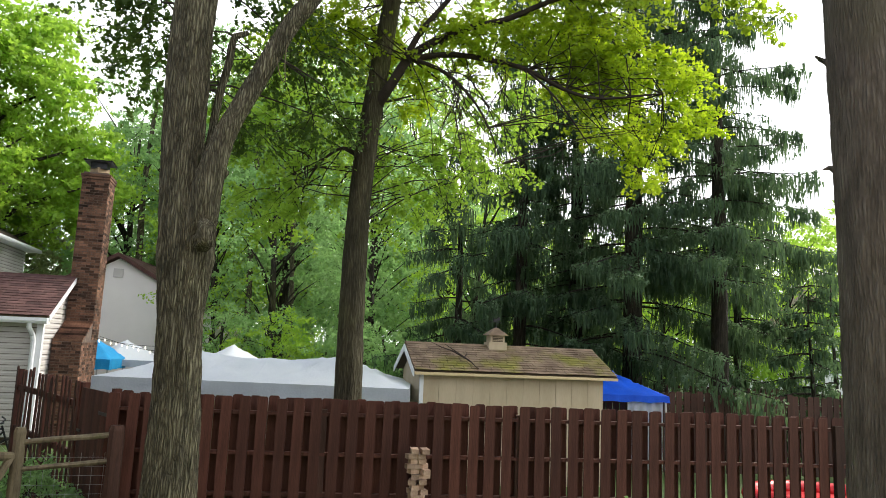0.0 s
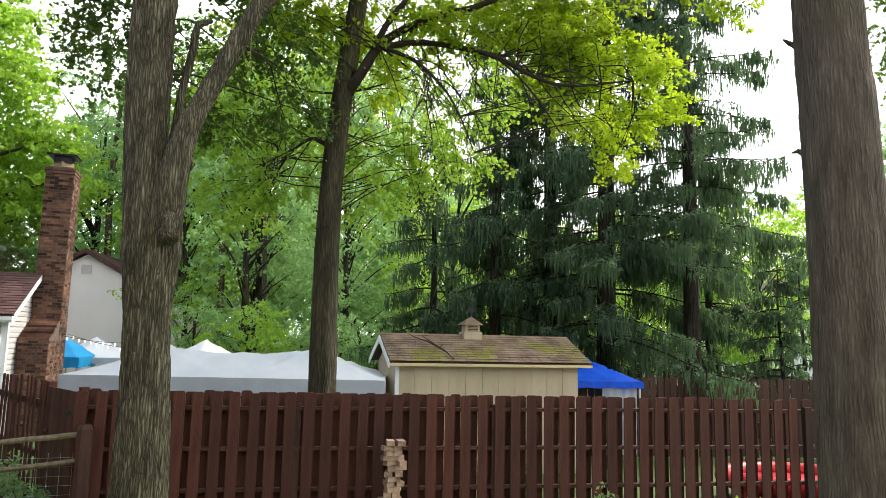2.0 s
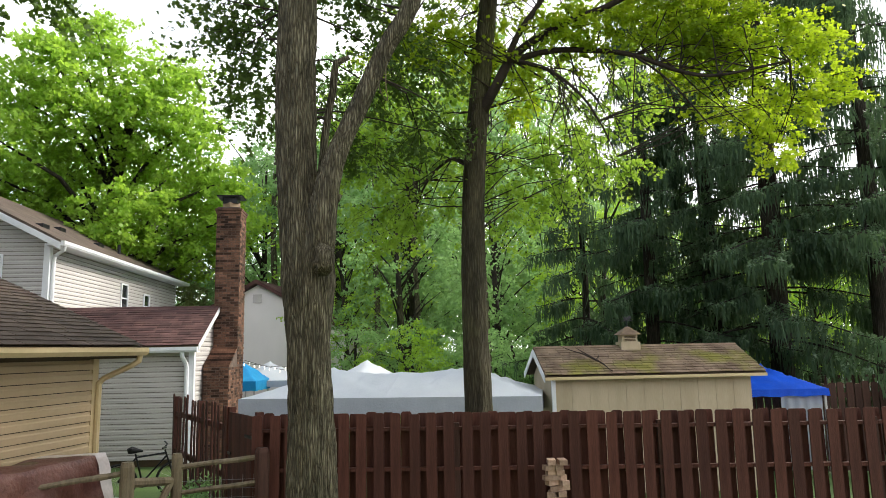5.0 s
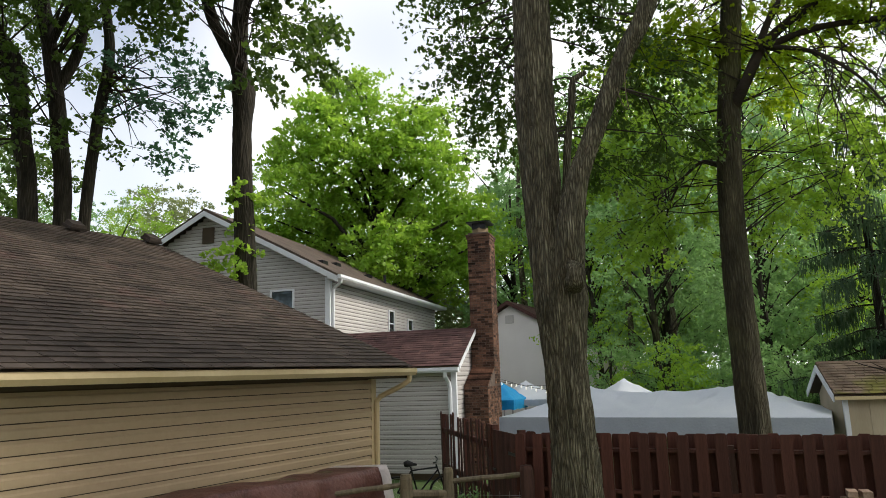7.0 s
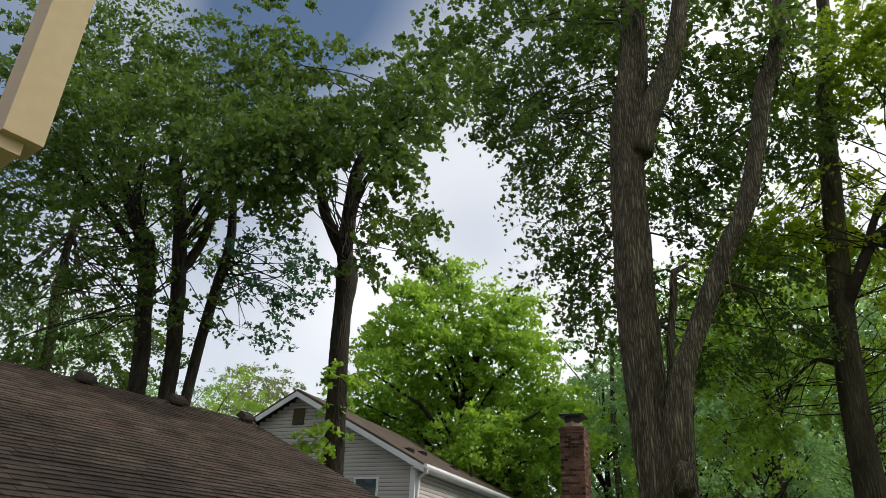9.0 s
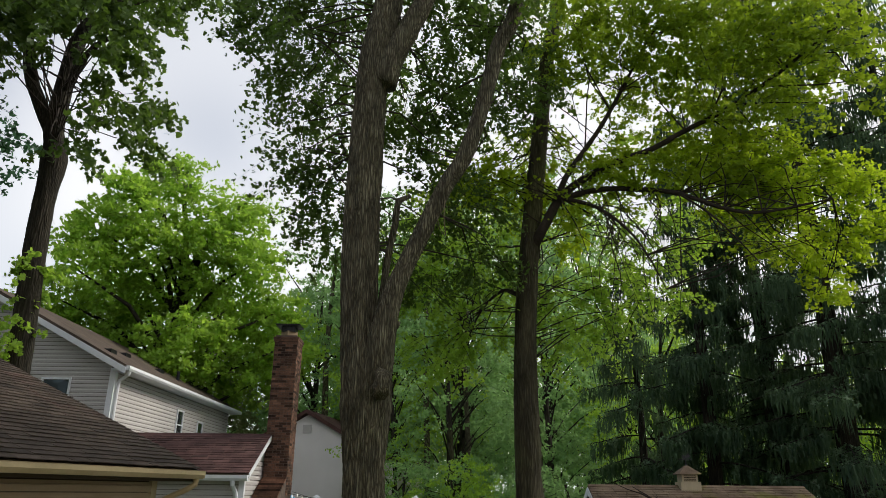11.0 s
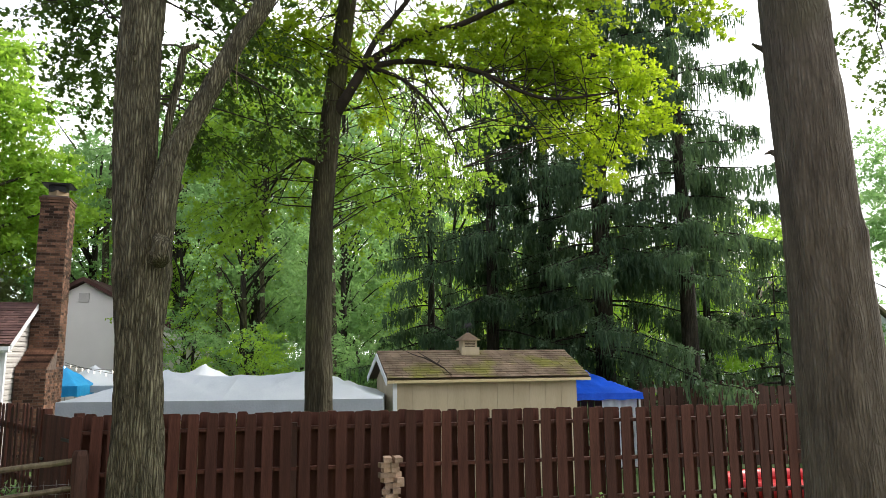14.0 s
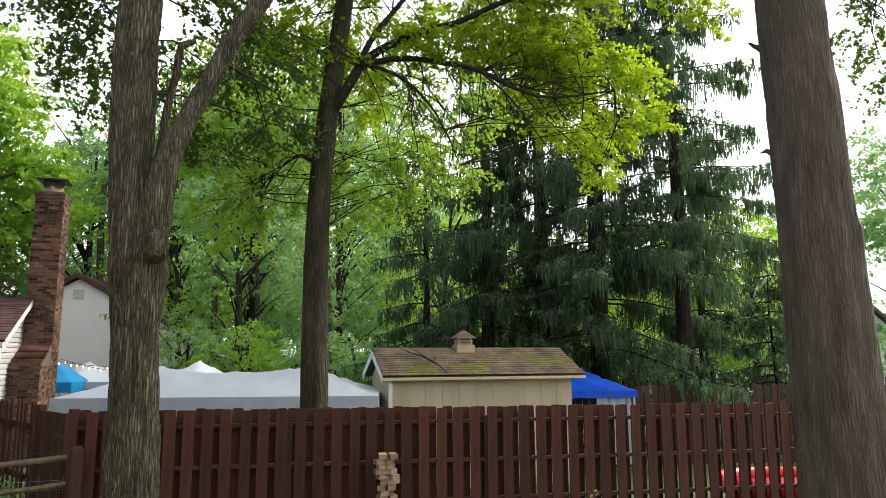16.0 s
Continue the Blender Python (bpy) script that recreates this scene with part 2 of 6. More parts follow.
BARK_OLIVE = bark("olive_grey_bark", (0.038, 0.034, 0.021), (0.115, 0.104, 0.062), 0.8, (0.5, 0.56, (0.15, 0.155, 0.065)), 24.0, (0.45, 0.43, 0.4))
TWIG = surface("twig", (0.02, 0.015, 0.012), (0.05, 0.038, 0.03), scale=6, rough=0.9)
# Maple leaves in a lit and a shaded tone: the light is put into colour.
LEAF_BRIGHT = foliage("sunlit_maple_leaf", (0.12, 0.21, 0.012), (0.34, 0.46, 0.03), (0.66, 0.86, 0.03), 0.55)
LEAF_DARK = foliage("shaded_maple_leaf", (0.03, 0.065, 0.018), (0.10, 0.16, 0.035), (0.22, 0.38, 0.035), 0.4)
LEAF_MID = foliage("woodland_leaf", (0.07, 0.155, 0.06), (0.26, 0.42, 0.16), (0.46, 0.74, 0.25), 0.5, patch=0.5)
# Darker copy of the sunlit leaf, for upper boughs seen against the light.
LEAF_OLIVE = foliage("olive_maple_leaf", (0.09, 0.16, 0.012), (0.26, 0.37, 0.03), (0.50, 0.68, 0.03), 0.5)
LEAF_BLUE = foliage("blue_green_leaf", (0.025, 0.07, 0.04), (0.08, 0.16, 0.10), (0.14, 0.32, 0.14), 0.4)
LEAF_PALE = foliage("pale_leaf", (0.15, 0.19, 0.08), (0.30, 0.33, 0.17), (0.3, 0.38, 0.1), 0.4)
LEAF_FRESH = foliage("fresh_green_leaf", (0.11, 0.21, 0.03), (0.34, 0.52, 0.07), (0.56, 0.84, 0.08), 0.5, patch=0.6)
NEEDLE = foliage("spruce_needles", (0.022, 0.05, 0.03), (0.085, 0.14, 0.075), (0.18, 0.30, 0.10), 0.35, 0.8)
NEEDLE_TIP = foliage("young_spruce_needles", (0.05, 0.10, 0.055), (0.13, 0.20, 0.105), (0.22, 0.36, 0.13), 0.3)


def glass_material():
    m, n, l, p = nodes_of("window_glass")
    p.inputs["Base Color"].default_value = (0.03, 0.035, 0.04, 1)
    p.inputs["Roughness"].default_value, p.inputs["Specular IOR Level"].default_value = 0.04, 0.9
    return m


def bulb_material():
    m, n, l, p = nodes_of("lit_bulb")
    p.inputs["Emission Color"].default_value, p.inputs["Emission Strength"].default_value = (1, 0.9, 0.72, 1), 1.6
    return m


GLASS, BULB = glass_material(), bulb_material()


# ---- mesh tools ----
class Geo:
    """Collects faces for one mesh."""

    def __init__(self):
        self.v, self.f = [], []

    def add(self, verts, faces, m=None):
        k = len(self.v)
        self.v += [tuple(m @ Vector(p)) for p in verts] if m else [tuple(p) for p in verts]
        self.f += [[k + i for i in q] for q in faces]
        return self

    def box(self, a, b, m=None):
        (x0, y0, z0), (x1, y1, z1) = a, b
        return self.add([(x0, y0, z0), (x1, y0, z0), (x1, y1, z0), (x0, y1, z0), (x0, y0, z1), (x1, y0, z1), (x1, y1, z1), (x0, y1, z1)],
                        [(3, 2, 1, 0), (4, 5, 6, 7), (0, 1, 5, 4), (1, 2, 6, 5), (2, 3, 7, 6), (3, 0, 4, 7)], m)

    def prism(self, outline, depth, m=None):
        """An outline in x, z pushed along y."""
        n = len(outline)
        return self.add([(x, 0, z) for x, z in outline] + [(x, depth, z) for x, z in outline],
                        [list(range(n)), list(range(2 * n - 1, n - 1, -1))] + [(i + n, (i + 1) % n + n, (i + 1) % n, i) for i in range(n)], m)

    def tube(self, pts, radii, seg=8, rough=0.0, step=0.0, seed=0.0, cap=True):
        """A tapered, bent limb through pts. rough: depth of the bark's furrows."""
        pts = [Vector(p) for p in pts]
        if step:
            P, R = [], []
            for i in range(len(pts) - 1):
                p0, p1, p2, p3 = pts[max(i - 1, 0)], pts[i], pts[i + 1], pts[min(i + 2, len(pts) - 1)]
                n = max(1, int((p2 - p1).length / step))
                for k in range(n):
                    t = k / n
                    P.append(0.5 * ((2 * p1) + (p2 - p0) * t + (2 * p0 - 5 * p1 + 4 * p2 - p3) * t * t + (3 * p1 - p0 - 3 * p2 + p3) * t ** 3))
                    R.append(radii[i] + (radii[i + 1] - radii[i]) * t)
            pts, radii = P + [pts[-1]], R + [radii[-1]]
        k, ref = len(self.v), Vector((0, 1, 0))
        for i, p in enumerate(pts):
            d = (pts[min(i + 1, len(pts) - 1)] - pts[max(i - 1, 0)]).normalized()
            a = ref - d * ref.dot(d)
            a = a.normalized() if a.length > 1e-4 else d.orthogonal().normalized()
            b = d.cross(a)
            for j in range(seg):
                w = 2 * math.pi * j / seg
                u = a * math.cos(w) + b * math.sin(w)
                r = radii[i]
                if rough:
                    q = Vector((u.x * 2.2, u.y * 2.2, p.z * 1.1 + seed))
                    fur = noise.noise(Vector((u.x * 11, u.y * 11, p.z * 1.7 + seed))) + 0.6 * noise.noise(Vector((u.x * 23, u.y * 23, p.z * 5 + seed)))
                    r = r * (1 + 0.07 * noise.noise(q)) + rough * (1 - abs(fur) * 2)
                self.v.append(tuple(p + u * r))
        for i in range(len(pts) - 1):
            for j in range(seg):
                self.f.append([k + i * seg + j, k + i * seg + (j + 1) % seg, k + (i + 1) * seg + (j + 1) % seg, k + (i + 1) * seg + j])
        if cap:
            self.f.append([k + j for j in reversed(range(seg))])
            self.f.append([k + (len(pts) - 1) * seg + j for j in range(seg)])
        return self

    def mesh(self, name, smooth=False):
        me = bpy.data.meshes.new(name)
        me.from_pydata(self.v, [], self.f)
        if smooth:
            me.polygons.foreach_set("use_smooth", [True] * len(me.polygons))
        me.update()
        return me


def part(name, geo, material, parent=None, label="", smooth=False, kind="", m=None):
    me = geo if isinstance(geo, bpy.types.Mesh) else geo.mesh(name, smooth)
    if not me.materials:
        me.materials.append(material)
    ob = new(name, me)
    ob.parent = parent
    if m is not None:
        ob.matrix_basis = m
    return tagged(ob, label, kind=kind)


def thing(name, label, category, m=None, group="", kind=""):
    ob = new(name)
    ob.empty_display_size = 0.1
    if m is not None:
        ob.matrix_basis = m
    return tagged(ob, label, category, group, kind)


def tilted(yaw, x, y, z=0.0):
    return pose(x, y, z, 0, 0, yaw)


def leaf_mesh(name, pts, size, shape="oval", flat=0.7, seed=1, length=None):
    """Many leaves, each a small bent blade, in one mesh. pts: n x 3."""
    g = np.random.default_rng(seed)
    n = len(pts)
    outline = {"oval": [(0, -0.5), (0.33, 0), (0, 0.55), (-0.33, 0)],
               "maple": [(0, -0.5), (0.56, -0.2), (0.24, 0.02), (0.42, 0.36), (0, 0.66), (-0.42, 0.34), (-0.24, 0.03), (-0.54, -0.22)], "tri": [(0.05, -0.62), (0.46, 0.22), (-0.42, 0.42)],
               "strand": [(-0.5, 0), (-0.3, -0.55), (0, -1), (0.35, -0.5), (0.5, 0)]}[shape]
    o = np.array(outline)
    k = len(o)
    s = size * g.uniform(0.65, 1.3, (n, 1))
    if shape == "strand":
        yaw = g.uniform(0, math.pi, n)
        a = np.stack([np.cos(yaw), np.sin(yaw), np.zeros(n)], 1)
        b = np.stack([g.normal(0, 0.12, n), g.normal(0, 0.12, n), np.ones(n)], 1)
        ln = length * g.uniform(0.4, 1.3, (n, 1))
        v = pts[:, None, :] + a[:, None, :] * (o[None, :, :1] * s[:, None, :]) + b[:, None, :] * (o[None, :, 1:] * ln[:, None, :])
    else:
        nrm = g.normal(0, 1, (n, 3)) * (1 - flat) + np.array([0, 0, 1.0]) * flat
        nrm /= np.linalg.norm(nrm, axis=1)[:, None]
        a = np.cross(nrm, g.normal(0, 1, (n, 3)))
        a /= np.linalg.norm(a, axis=1)[:, None]
        b = np.cross(nrm, a)
        bend = (o[:, 1] ** 2 + 0.6 * np.abs(o[:, 0])) * -0.35
        v = pts[:, None, :] + a[:, None, :] * (o[None, :, :1] * s[:, None, :]) + b[:, None, :] * (o[None, :, 1:] * s[:, None, :]) + nrm[:, None, :] * (bend[None, :, None] * s[:, None, :])
    me = bpy.data.meshes.new(name)
    me.vertices.add(n * k)
    me.vertices.foreach_set("co", v.astype(np.float32).ravel())
    me.loops.add(n * k)
    me.loops.foreach_set("vertex_index", np.arange(n * k, dtype=np.int32))
    me.polygons.add(n)
    me.polygons.foreach_set("loop_start", np.arange(0, n * k, k, dtype=np.int32))
    me.update(calc_edges=True)
    me.validate()
    return me


def sprays(blobs, per, leaves, spread=0.28, thin=0.09, seed=1):
    """Leaf places: in each blob (x, y, z, rx, rz) some flat sprays, each of many leaves. Returns places and spray centres."""
    g = np.random.default_rng(seed)
    out, mid = [], []
    for x, y, z, rx, rz in blobs:
        n = max(3, int(per * (rx * rx * rz) ** 0.8))
        d = g.normal(0, 1, (n, 3))
        d /= np.linalg.norm(d, axis=1)[:, None]
        c = d * (g.uniform(0.15, 1, (n, 1)) ** 0.5) * np.array([rx, rx, rz]) + np.array([x, y, z])
        mid.append(c)
        for q in c:
            m = max(4, int(leaves * g.uniform(0.4, 1.5)))
            lean = g.normal(0, 0.25, 2)
            p = np.clip(g.normal(0, 1, (m, 3)), -1.7, 1.7) * np.array([spread, spread, thin])
            p[:, 2] += p[:, 0] * lean[0] + p[:, 1] * lean[1] - 0.25 * np.hypot(p[:, 0], p[:, 1])
            out.append(p + q)
    return np.concatenate(out), np.concatenate(mid)


def boughs(blobs, per, leaves, length, seed=1, droop=0.5, hub=None, loose=0.16):
    """Leaf places on drooping twigs: each blob (x, y, z, rx, rz) holds twigs that point outwards from the hub, or its middle. Returns places and twigs."""
    g = np.random.default_rng(seed)
    out, lines = [], []
    for x, y, z, rx, rz in blobs:
        n = 4 + int(per * (rx * rx * rz / length ** 3) ** 0.75)
        d = g.normal(0, 1, (n, 3))
        d /= np.linalg.norm(d, axis=1)[:, None]
        a = d * (g.uniform(0.0, 1, (n, 1)) ** 0.5) * np.array([rx, rx, rz]) + np.array([x, y, z])
        way = d * 0.8 + g.normal(0, 0.35, (n, 3))
        if hub is not None:
            o = np.array([x - hub[0], y - hub[1], 0.0])
            way += 0.9 * o / max(np.linalg.norm(o), 0.1)
        way[:, 2] *= 0.5
        way /= np.linalg.norm(way, axis=1)[:, None]
        ln = length * g.uniform(0.55, 1.3, (n, 1))
        m = max(5, int(leaves))
        f = g.uniform(0.08, 1.0, (n, m, 1)) ** 0.8
        down = np.array([0, 0, -1.0])
        p = a[:, None] + way[:, None] * ln[:, None] * f + down * (droop * ln[:, None] * f * f)
        p += g.normal(0, 1, (n, m, 3)) * (ln[:, None] * loose) * (1.15 - 0.6 * f) * np.array([1, 1, 0.6])
        keep = g.random((n, m)) < g.uniform(0.45, 1.0, (n, 1))
        out.append(p[keep])
        for k in range(n):
            lines.append([tuple(a[k] + way[k] * ln[k] * q + down * (droop * ln[k] * q * q)) for q in (-0.15, 0.3, 0.65, 1.0)])
    return np.concatenate(out), lines


def twigs(geo, starts, ends, r=0.012, seed=1, sag=0.15):
    g = random.Random(seed)
    for e in ends:
        e = Vector(e)
        near_by = sorted(starts, key=lambda p: (Vector(p) - e).length + max(0.0, p[2] - e.z) * 0.8)[:7]
        s = Vector(g.choice(near_by))
        a = s.lerp(e, 0.35) + Vector((g.uniform(-1, 1), g.uniform(-1, 1), g.uniform(-0.2, 1))) * sag
        b = s.lerp(e, 0.7) + Vector((g.uniform(-1, 1), g.uniform(-1, 1), g.uniform(-0.5, 1))) * sag
        geo.tube([s, a, b, e], [r * 1.6, r * 1.2, r * 0.8, r * 0.35], seg=5, step=0.5)


def along(pts, step):
    """Points at even steps along a line."""
    out = []
    for p, q in zip(pts, pts[1:]):
        p, q = Vector(p[:3]), Vector(q[:3])
        n = max(1, int((q - p).length / step))
        out += [tuple(p.lerp(q, k / n)) for k in range(n)]
    return out + [tuple(pts[-1][:3])]


# ---- building tools ----
def plank(length, expo, proud=0.02):
    """One lapped siding board along x, its face towards -y, its lower edge at z = 0."""
    g = Geo()
    # The board starts 11 mm up; the dark wall there paints the lap's shade.
    s = [(0.0, 0.011), (-proud, 0.012), (-proud, expo * 0.62), (-0.006, expo * 0.76), (-0.004, expo), (0.0, expo)]
    n = len(s)
    g.add([(0, y, z) for y, z in s] + [(length, y, z) for y, z in s], [list(range(n)), list(range(2 * n - 1, n - 1, -1))] + [(i + n, (i + 1) % n + n, (i + 1) % n, i) for i in range(n)])
    return g


def siding(parent, material, m, z0, z1, expo, span):
    """Boards from z0 to z1; span(z) gives the two ends along x, or None."""
    shared, z = {}, z0
    while z < z1 - 0.02:
        ends = span(z + expo * 0.5)
        if ends and ends[1] - ends[0] > 0.05:
            key = round(ends[1] - ends[0], 3)
            if key not in shared:
                shared[key] = plank(key, expo).mesh("siding_board")
            part("siding_board", shared[key], material, parent, m=m @ Matrix.Translation((ends[0], 0, z)))
        z += expo


def shingle_box(w, h, t=0.012):
    g = Geo()
    return g.add([(0, 0, t * 0.55), (w, 0, t * 0.55), (w, h, 0), (0, h, 0), (0.004, 0, t), (w - 0.004, 0, t), (w - 0.004, h, 0.003), (0.004, h, 0.003)],
                 [(3, 2, 1, 0), (4, 5, 6, 7), (0, 1, 5, 4), (1, 2, 6, 5), (2, 3, 7, 6), (3, 0, 4, 7)])


def shingled(parent, m, width, rise, course, material, singles=None, single_material=None, seed=3, widths=(0.24, 0.40), lift=0.02):
    """Shingle courses on a slope: local x along the eave, y up the slope, z out of it. singles: (x0, x1, y0, y1), where each one is its own part."""
    rnd, joined, shared, y = random.Random(seed), Geo(), {}, 0.0
    while y < rise - 0.02:
        x = -rnd.uniform(0, 0.3)
        while x < width:
            w = rnd.choice((widths[0], sum(widths) / 2, widths[1]))
            a, b = max(x, 0), min(x + w, width)
            h = min(course * 1.35, rise - y)
            dy, t = rnd.choice((0, 0, -0.006, -0.003)), rnd.choice((0.85, 1.0, 1.15)) * lift
            if b - a > 0.03:
                at_ = m @ Matrix.Translation((a, y + dy, 0.012))
                if singles and singles[0] < a < singles[1] and singles[2] < y < singles[3]:
                    key = (round(b - a, 2), round(h, 2), round(t, 3))
                    if key not in shared:
                        shared[key] = shingle_box(*key).mesh("shingle")
                    part("shingle", shared[key], single_material, parent, m=at_)
                else:
                    s = shingle_box(b - a - 0.006, h, t)
                    joined.add(s.v, s.f, at_)
            x += w
        y += course
    part("shingles", joined, material, parent, kind="stuff")


def gutter(parent, m, length, material, drop=0.12):
    """A rain gutter along x, its open top up, facing -y."""
    g = Geo()
    s = [(0, 0), (-0.085, 0), (-0.11, 0.05), (-0.105, drop), (-0.125, drop), (-0.12, drop - 0.012), (-0.128, 0.04), (-0.09, -0.014), (0.0, -0.014)]
    n = len(s)
    g.add([(0, y, z) for y, z in s] + [(length, y, z) for y, z in s], [list(range(n)), list(range(2 * n - 1, n - 1, -1))] + [(i + n, (i + 1) % n + n, (i + 1) % n, i) for i in range(n)])
    g.box((0, -0.12, 0), (0.006, 0, drop)).box((length - 0.006, -0.12, 0), (length, 0, drop))
    return part("gutter", g, material, parent, m=m)


def bent_pipe(parent, pts, material, w=0.045, name="downspout"):
    return part(name, Geo().tube(pts, [w] * len(pts), seg=8, step=0.12), material, parent)


def sash_window(parent, m, w, h, frame_material, mullion=True):
    """A window in the wall's plane: frame, sill, sashes and panes. Local x along, z up, out is -y."""
    # A solid block; its dark colour stands in for a recess in shade.
    win = part("window", Geo().box((-w / 2, -0.004, 0), (w / 2, 0.05, h)), SHADE_BROWN, parent, "window backing coloured dark like a shaded recess", m=m)
    f, t = Geo(), 0.055
    f.box((-w / 2 - t, -0.045, -t), (-w / 2, 0, h + t)).box((w / 2, -0.045, -t), (w / 2 + t, 0, h + t))
    f.box((-w / 2, -0.043, h), (w / 2, 0, h + t)).box((-w / 2, -0.05, -t), (w / 2, 0, 0))
    if mullion:
        f.box((-w / 2, -0.03, h / 2 - 0.02), (w / 2, -0.006, h / 2 + 0.02))
    part("window_frame", f, frame_material, win)
    part("window_sill", Geo().box((-w / 2 - t - 0.02, -0.07, -t - 0.03), (w / 2 + t + 0.02, 0, -t - 0.002)), frame_material, win)
    for k in range(2 if mullion else 1):
        hh = h / (2 if mullion else 1)
        part("pane", Geo().box((-w / 2 + 0.01, -0.012, k * hh + 0.012), (w / 2 - 0.01, -0.007, (k + 1) * hh - 0.012)), GLASS, win)


# ---- ground ----
gg = Geo()
xs = [math.copysign(abs(i / 30) ** 3, i) * 700 for i in range(-30, 31)]
for yy in xs:
    for xx in xs:
        gg.v.append((xx, yy + 8, 0.05 * noise.noise((xx * 0.25, yy * 0.25, 3)) - 0.05))
for r in range(60):
    for c in range(60):
        k = r * 61 + c
        gg.f.append([k, k + 1, k + 62, k + 61])
tagged(part("ground", gg, GRASS, smooth=True), "patchy shaded lawn with bare earth", "ground", kind="structure")

# ---- garage wing with brown shingle roof ----
garage = thing("house", "single-storey beige vinyl-sided house with a brown shingle roof", "house", tilted(0, 0, 0, 0.1))
GX, GY0, GY1, G_TOP = -6.55, -6.0, 9.0, 2.44
face = Matrix.Translation((GX, GY0, 0)) @ pose(0, 0, 0, 0, 0, 90)
part("wall", Geo().box((-12.4 - 6.0, GY0, -0.7), (GX - 0.03, GY1 - 0.03, G_TOP + 0.02)), SHADE_BROWN, garage, "wall behind the siding, coloured dark for the shade under each board")
siding(garage, BEIGE, face, -0.2455, G_TOP - 0.02, 0.1405, lambda z: (0.0, GY1 - GY0 - 0.09))
part("corner_board", Geo().box((GX - 0.10, GY1 - 0.10, -0.3), (GX + 0.022, GY1 + 0.02, G_TOP)), BEIGE_TRIM, garage, "tan corner trim")
G_EAVE, G_RIDGE, G_SLOPE = (-6.05, 2.60), (-12.45, 5.38), math.atan2(5.38 - 2.60, 6.4)
part("soffit", Geo().box((GX - 0.05, GY0, G_TOP), (G_EAVE[0] - 0.02, 9.26, G_TOP + 0.03)), SHADE_BROWN, garage, "soffit coloured dark brown for the shade under the eave")
part("fascia", Geo().box((G_EAVE[0] - 0.02, GY0, G_TOP + 0.03), (G_EAVE[0], 9.26, 2.58)), SHADE_BROWN, garage)
roof = Geo()
roof.prism([(G_EAVE[0], G_EAVE[1]), (G_RIDGE[0], G_RIDGE[1]), (-18.8, 2.60), (-18.8, 2.50), (G_RIDGE[0], G_RIDGE[1] - 0.12), (G_EAVE[0], G_EAVE[1] - 0.10)], 9.3 - GY0, Matrix.Translation((0, GY0, 0)))
part("roof", roof, SHADE_BROWN, garage)
gab = Geo()
gab.prism([(GX - 0.03, G_TOP), (-18.4, G_TOP), (G_RIDGE[0], G_RIDGE[1] - 0.15)], 0.06, Matrix.Translation((0, GY1 - 0.1, 0)))
part("gable_wall", gab, BEIGE, garage)
slope = Matrix.Translation((G_EAVE[0] + 0.03, GY0, G_EAVE[1])) @ pose(0, 0, 0, 0, 0, 90) @ pose(0, 0, 0, math.degrees(G_SLOPE), 0, 0)
gutter(garage, Matrix.Translation((G_EAVE[0], GY0, 2.49)) @ pose(0, 0, 0, 0, 0, 90), 9.28 - GY0, BEIGE_TRIM, 0.10)
bent_pipe(garage, [(G_EAVE[0] + 0.05, 9.18, 2.49), (G_EAVE[0] + 0.04, 9.17, 2.40), (G_EAVE[0] - 0.04, 9.13, 2.34), (GX + 0.10, 9.03, 2.17), (GX + 0.05, 9.0, 2.10), (GX + 0.05, 9.0, 0.0)], BEIGE_TRIM, 0.042)
for yv in (3.7, 5.6, 7.42, 9.05):
    rv = part("roof_vent", Geo().box((-0.02, -0.22, 0.0), (0.36, 0.22, 0.05)).add([(0.0, -0.2, 0.05), (0.34, -0.2, 0.05), (0.34, 0.2, 0.05), (0.0, 0.2, 0.05), (0.03, -0.17, 0.13), (0.31, -0.17, 0.10), (0.31, 0.17, 0.10), (0.03, 0.17, 0.13)],
              [(4, 5, 6, 7), (0, 1, 5, 4), (1, 2, 6, 5), (2, 3, 7, 6), (3, 0, 4, 7)]), TWIG, garage, "low dark brown roof vent", m=Matrix.Translation((G_RIDGE[0] + 0.12, yv, G_RIDGE[1] + 0.03)) @ pose(0, 0, 0, 0, math.degrees(G_SLOPE), 0) @ Matrix.Diagonal((0.8, 0.72, 1.0, 1)))
wall_m = Matrix.Translation((GX + 0.012, 0, 0)) @ pose(0, 0, 0, 0, 0, 90)
sash_window(garage, wall_m @ Matrix.Translation((2.17, 0, 1.12)), 0.95, 0.98, WHITE, False)
vent = part("vent_hood", Geo().box((2.94, -0.02, 1.94), (3.18, 0.0, 2.20)).box((2.98, -0.05, 1.98), (3.14, -0.02, 2.16)), BEIGE_TRIM, garage, "tan dryer vent plate", m=wall_m @ Matrix.Translation((0.06, 0, -0.05)))
part("vent_flap", Geo().tube([(3.06, -0.05, 2.09), (3.06, -0.12, 2.08), (3.06, -0.16, 2.0)], [0.05, 0.055, 0.05], seg=12, step=0.02), BEIGE_TRIM, vent)

# unseen house block added behind the camera, closing the yard and cutting sky light
part("rear_wall", Geo().box((-18.4, -9.0, -0.7), (9.0, -3.2, 5.2)), BEIGE, garage)
part("rear_roof", Geo().prism([(-2.8, 5.2), (-6.1, 7.2), (-9.4, 5.2)], 27.8, pose(9.2, 0, 0, 0, 0, 90)), SHINGLE_FAR, garage)

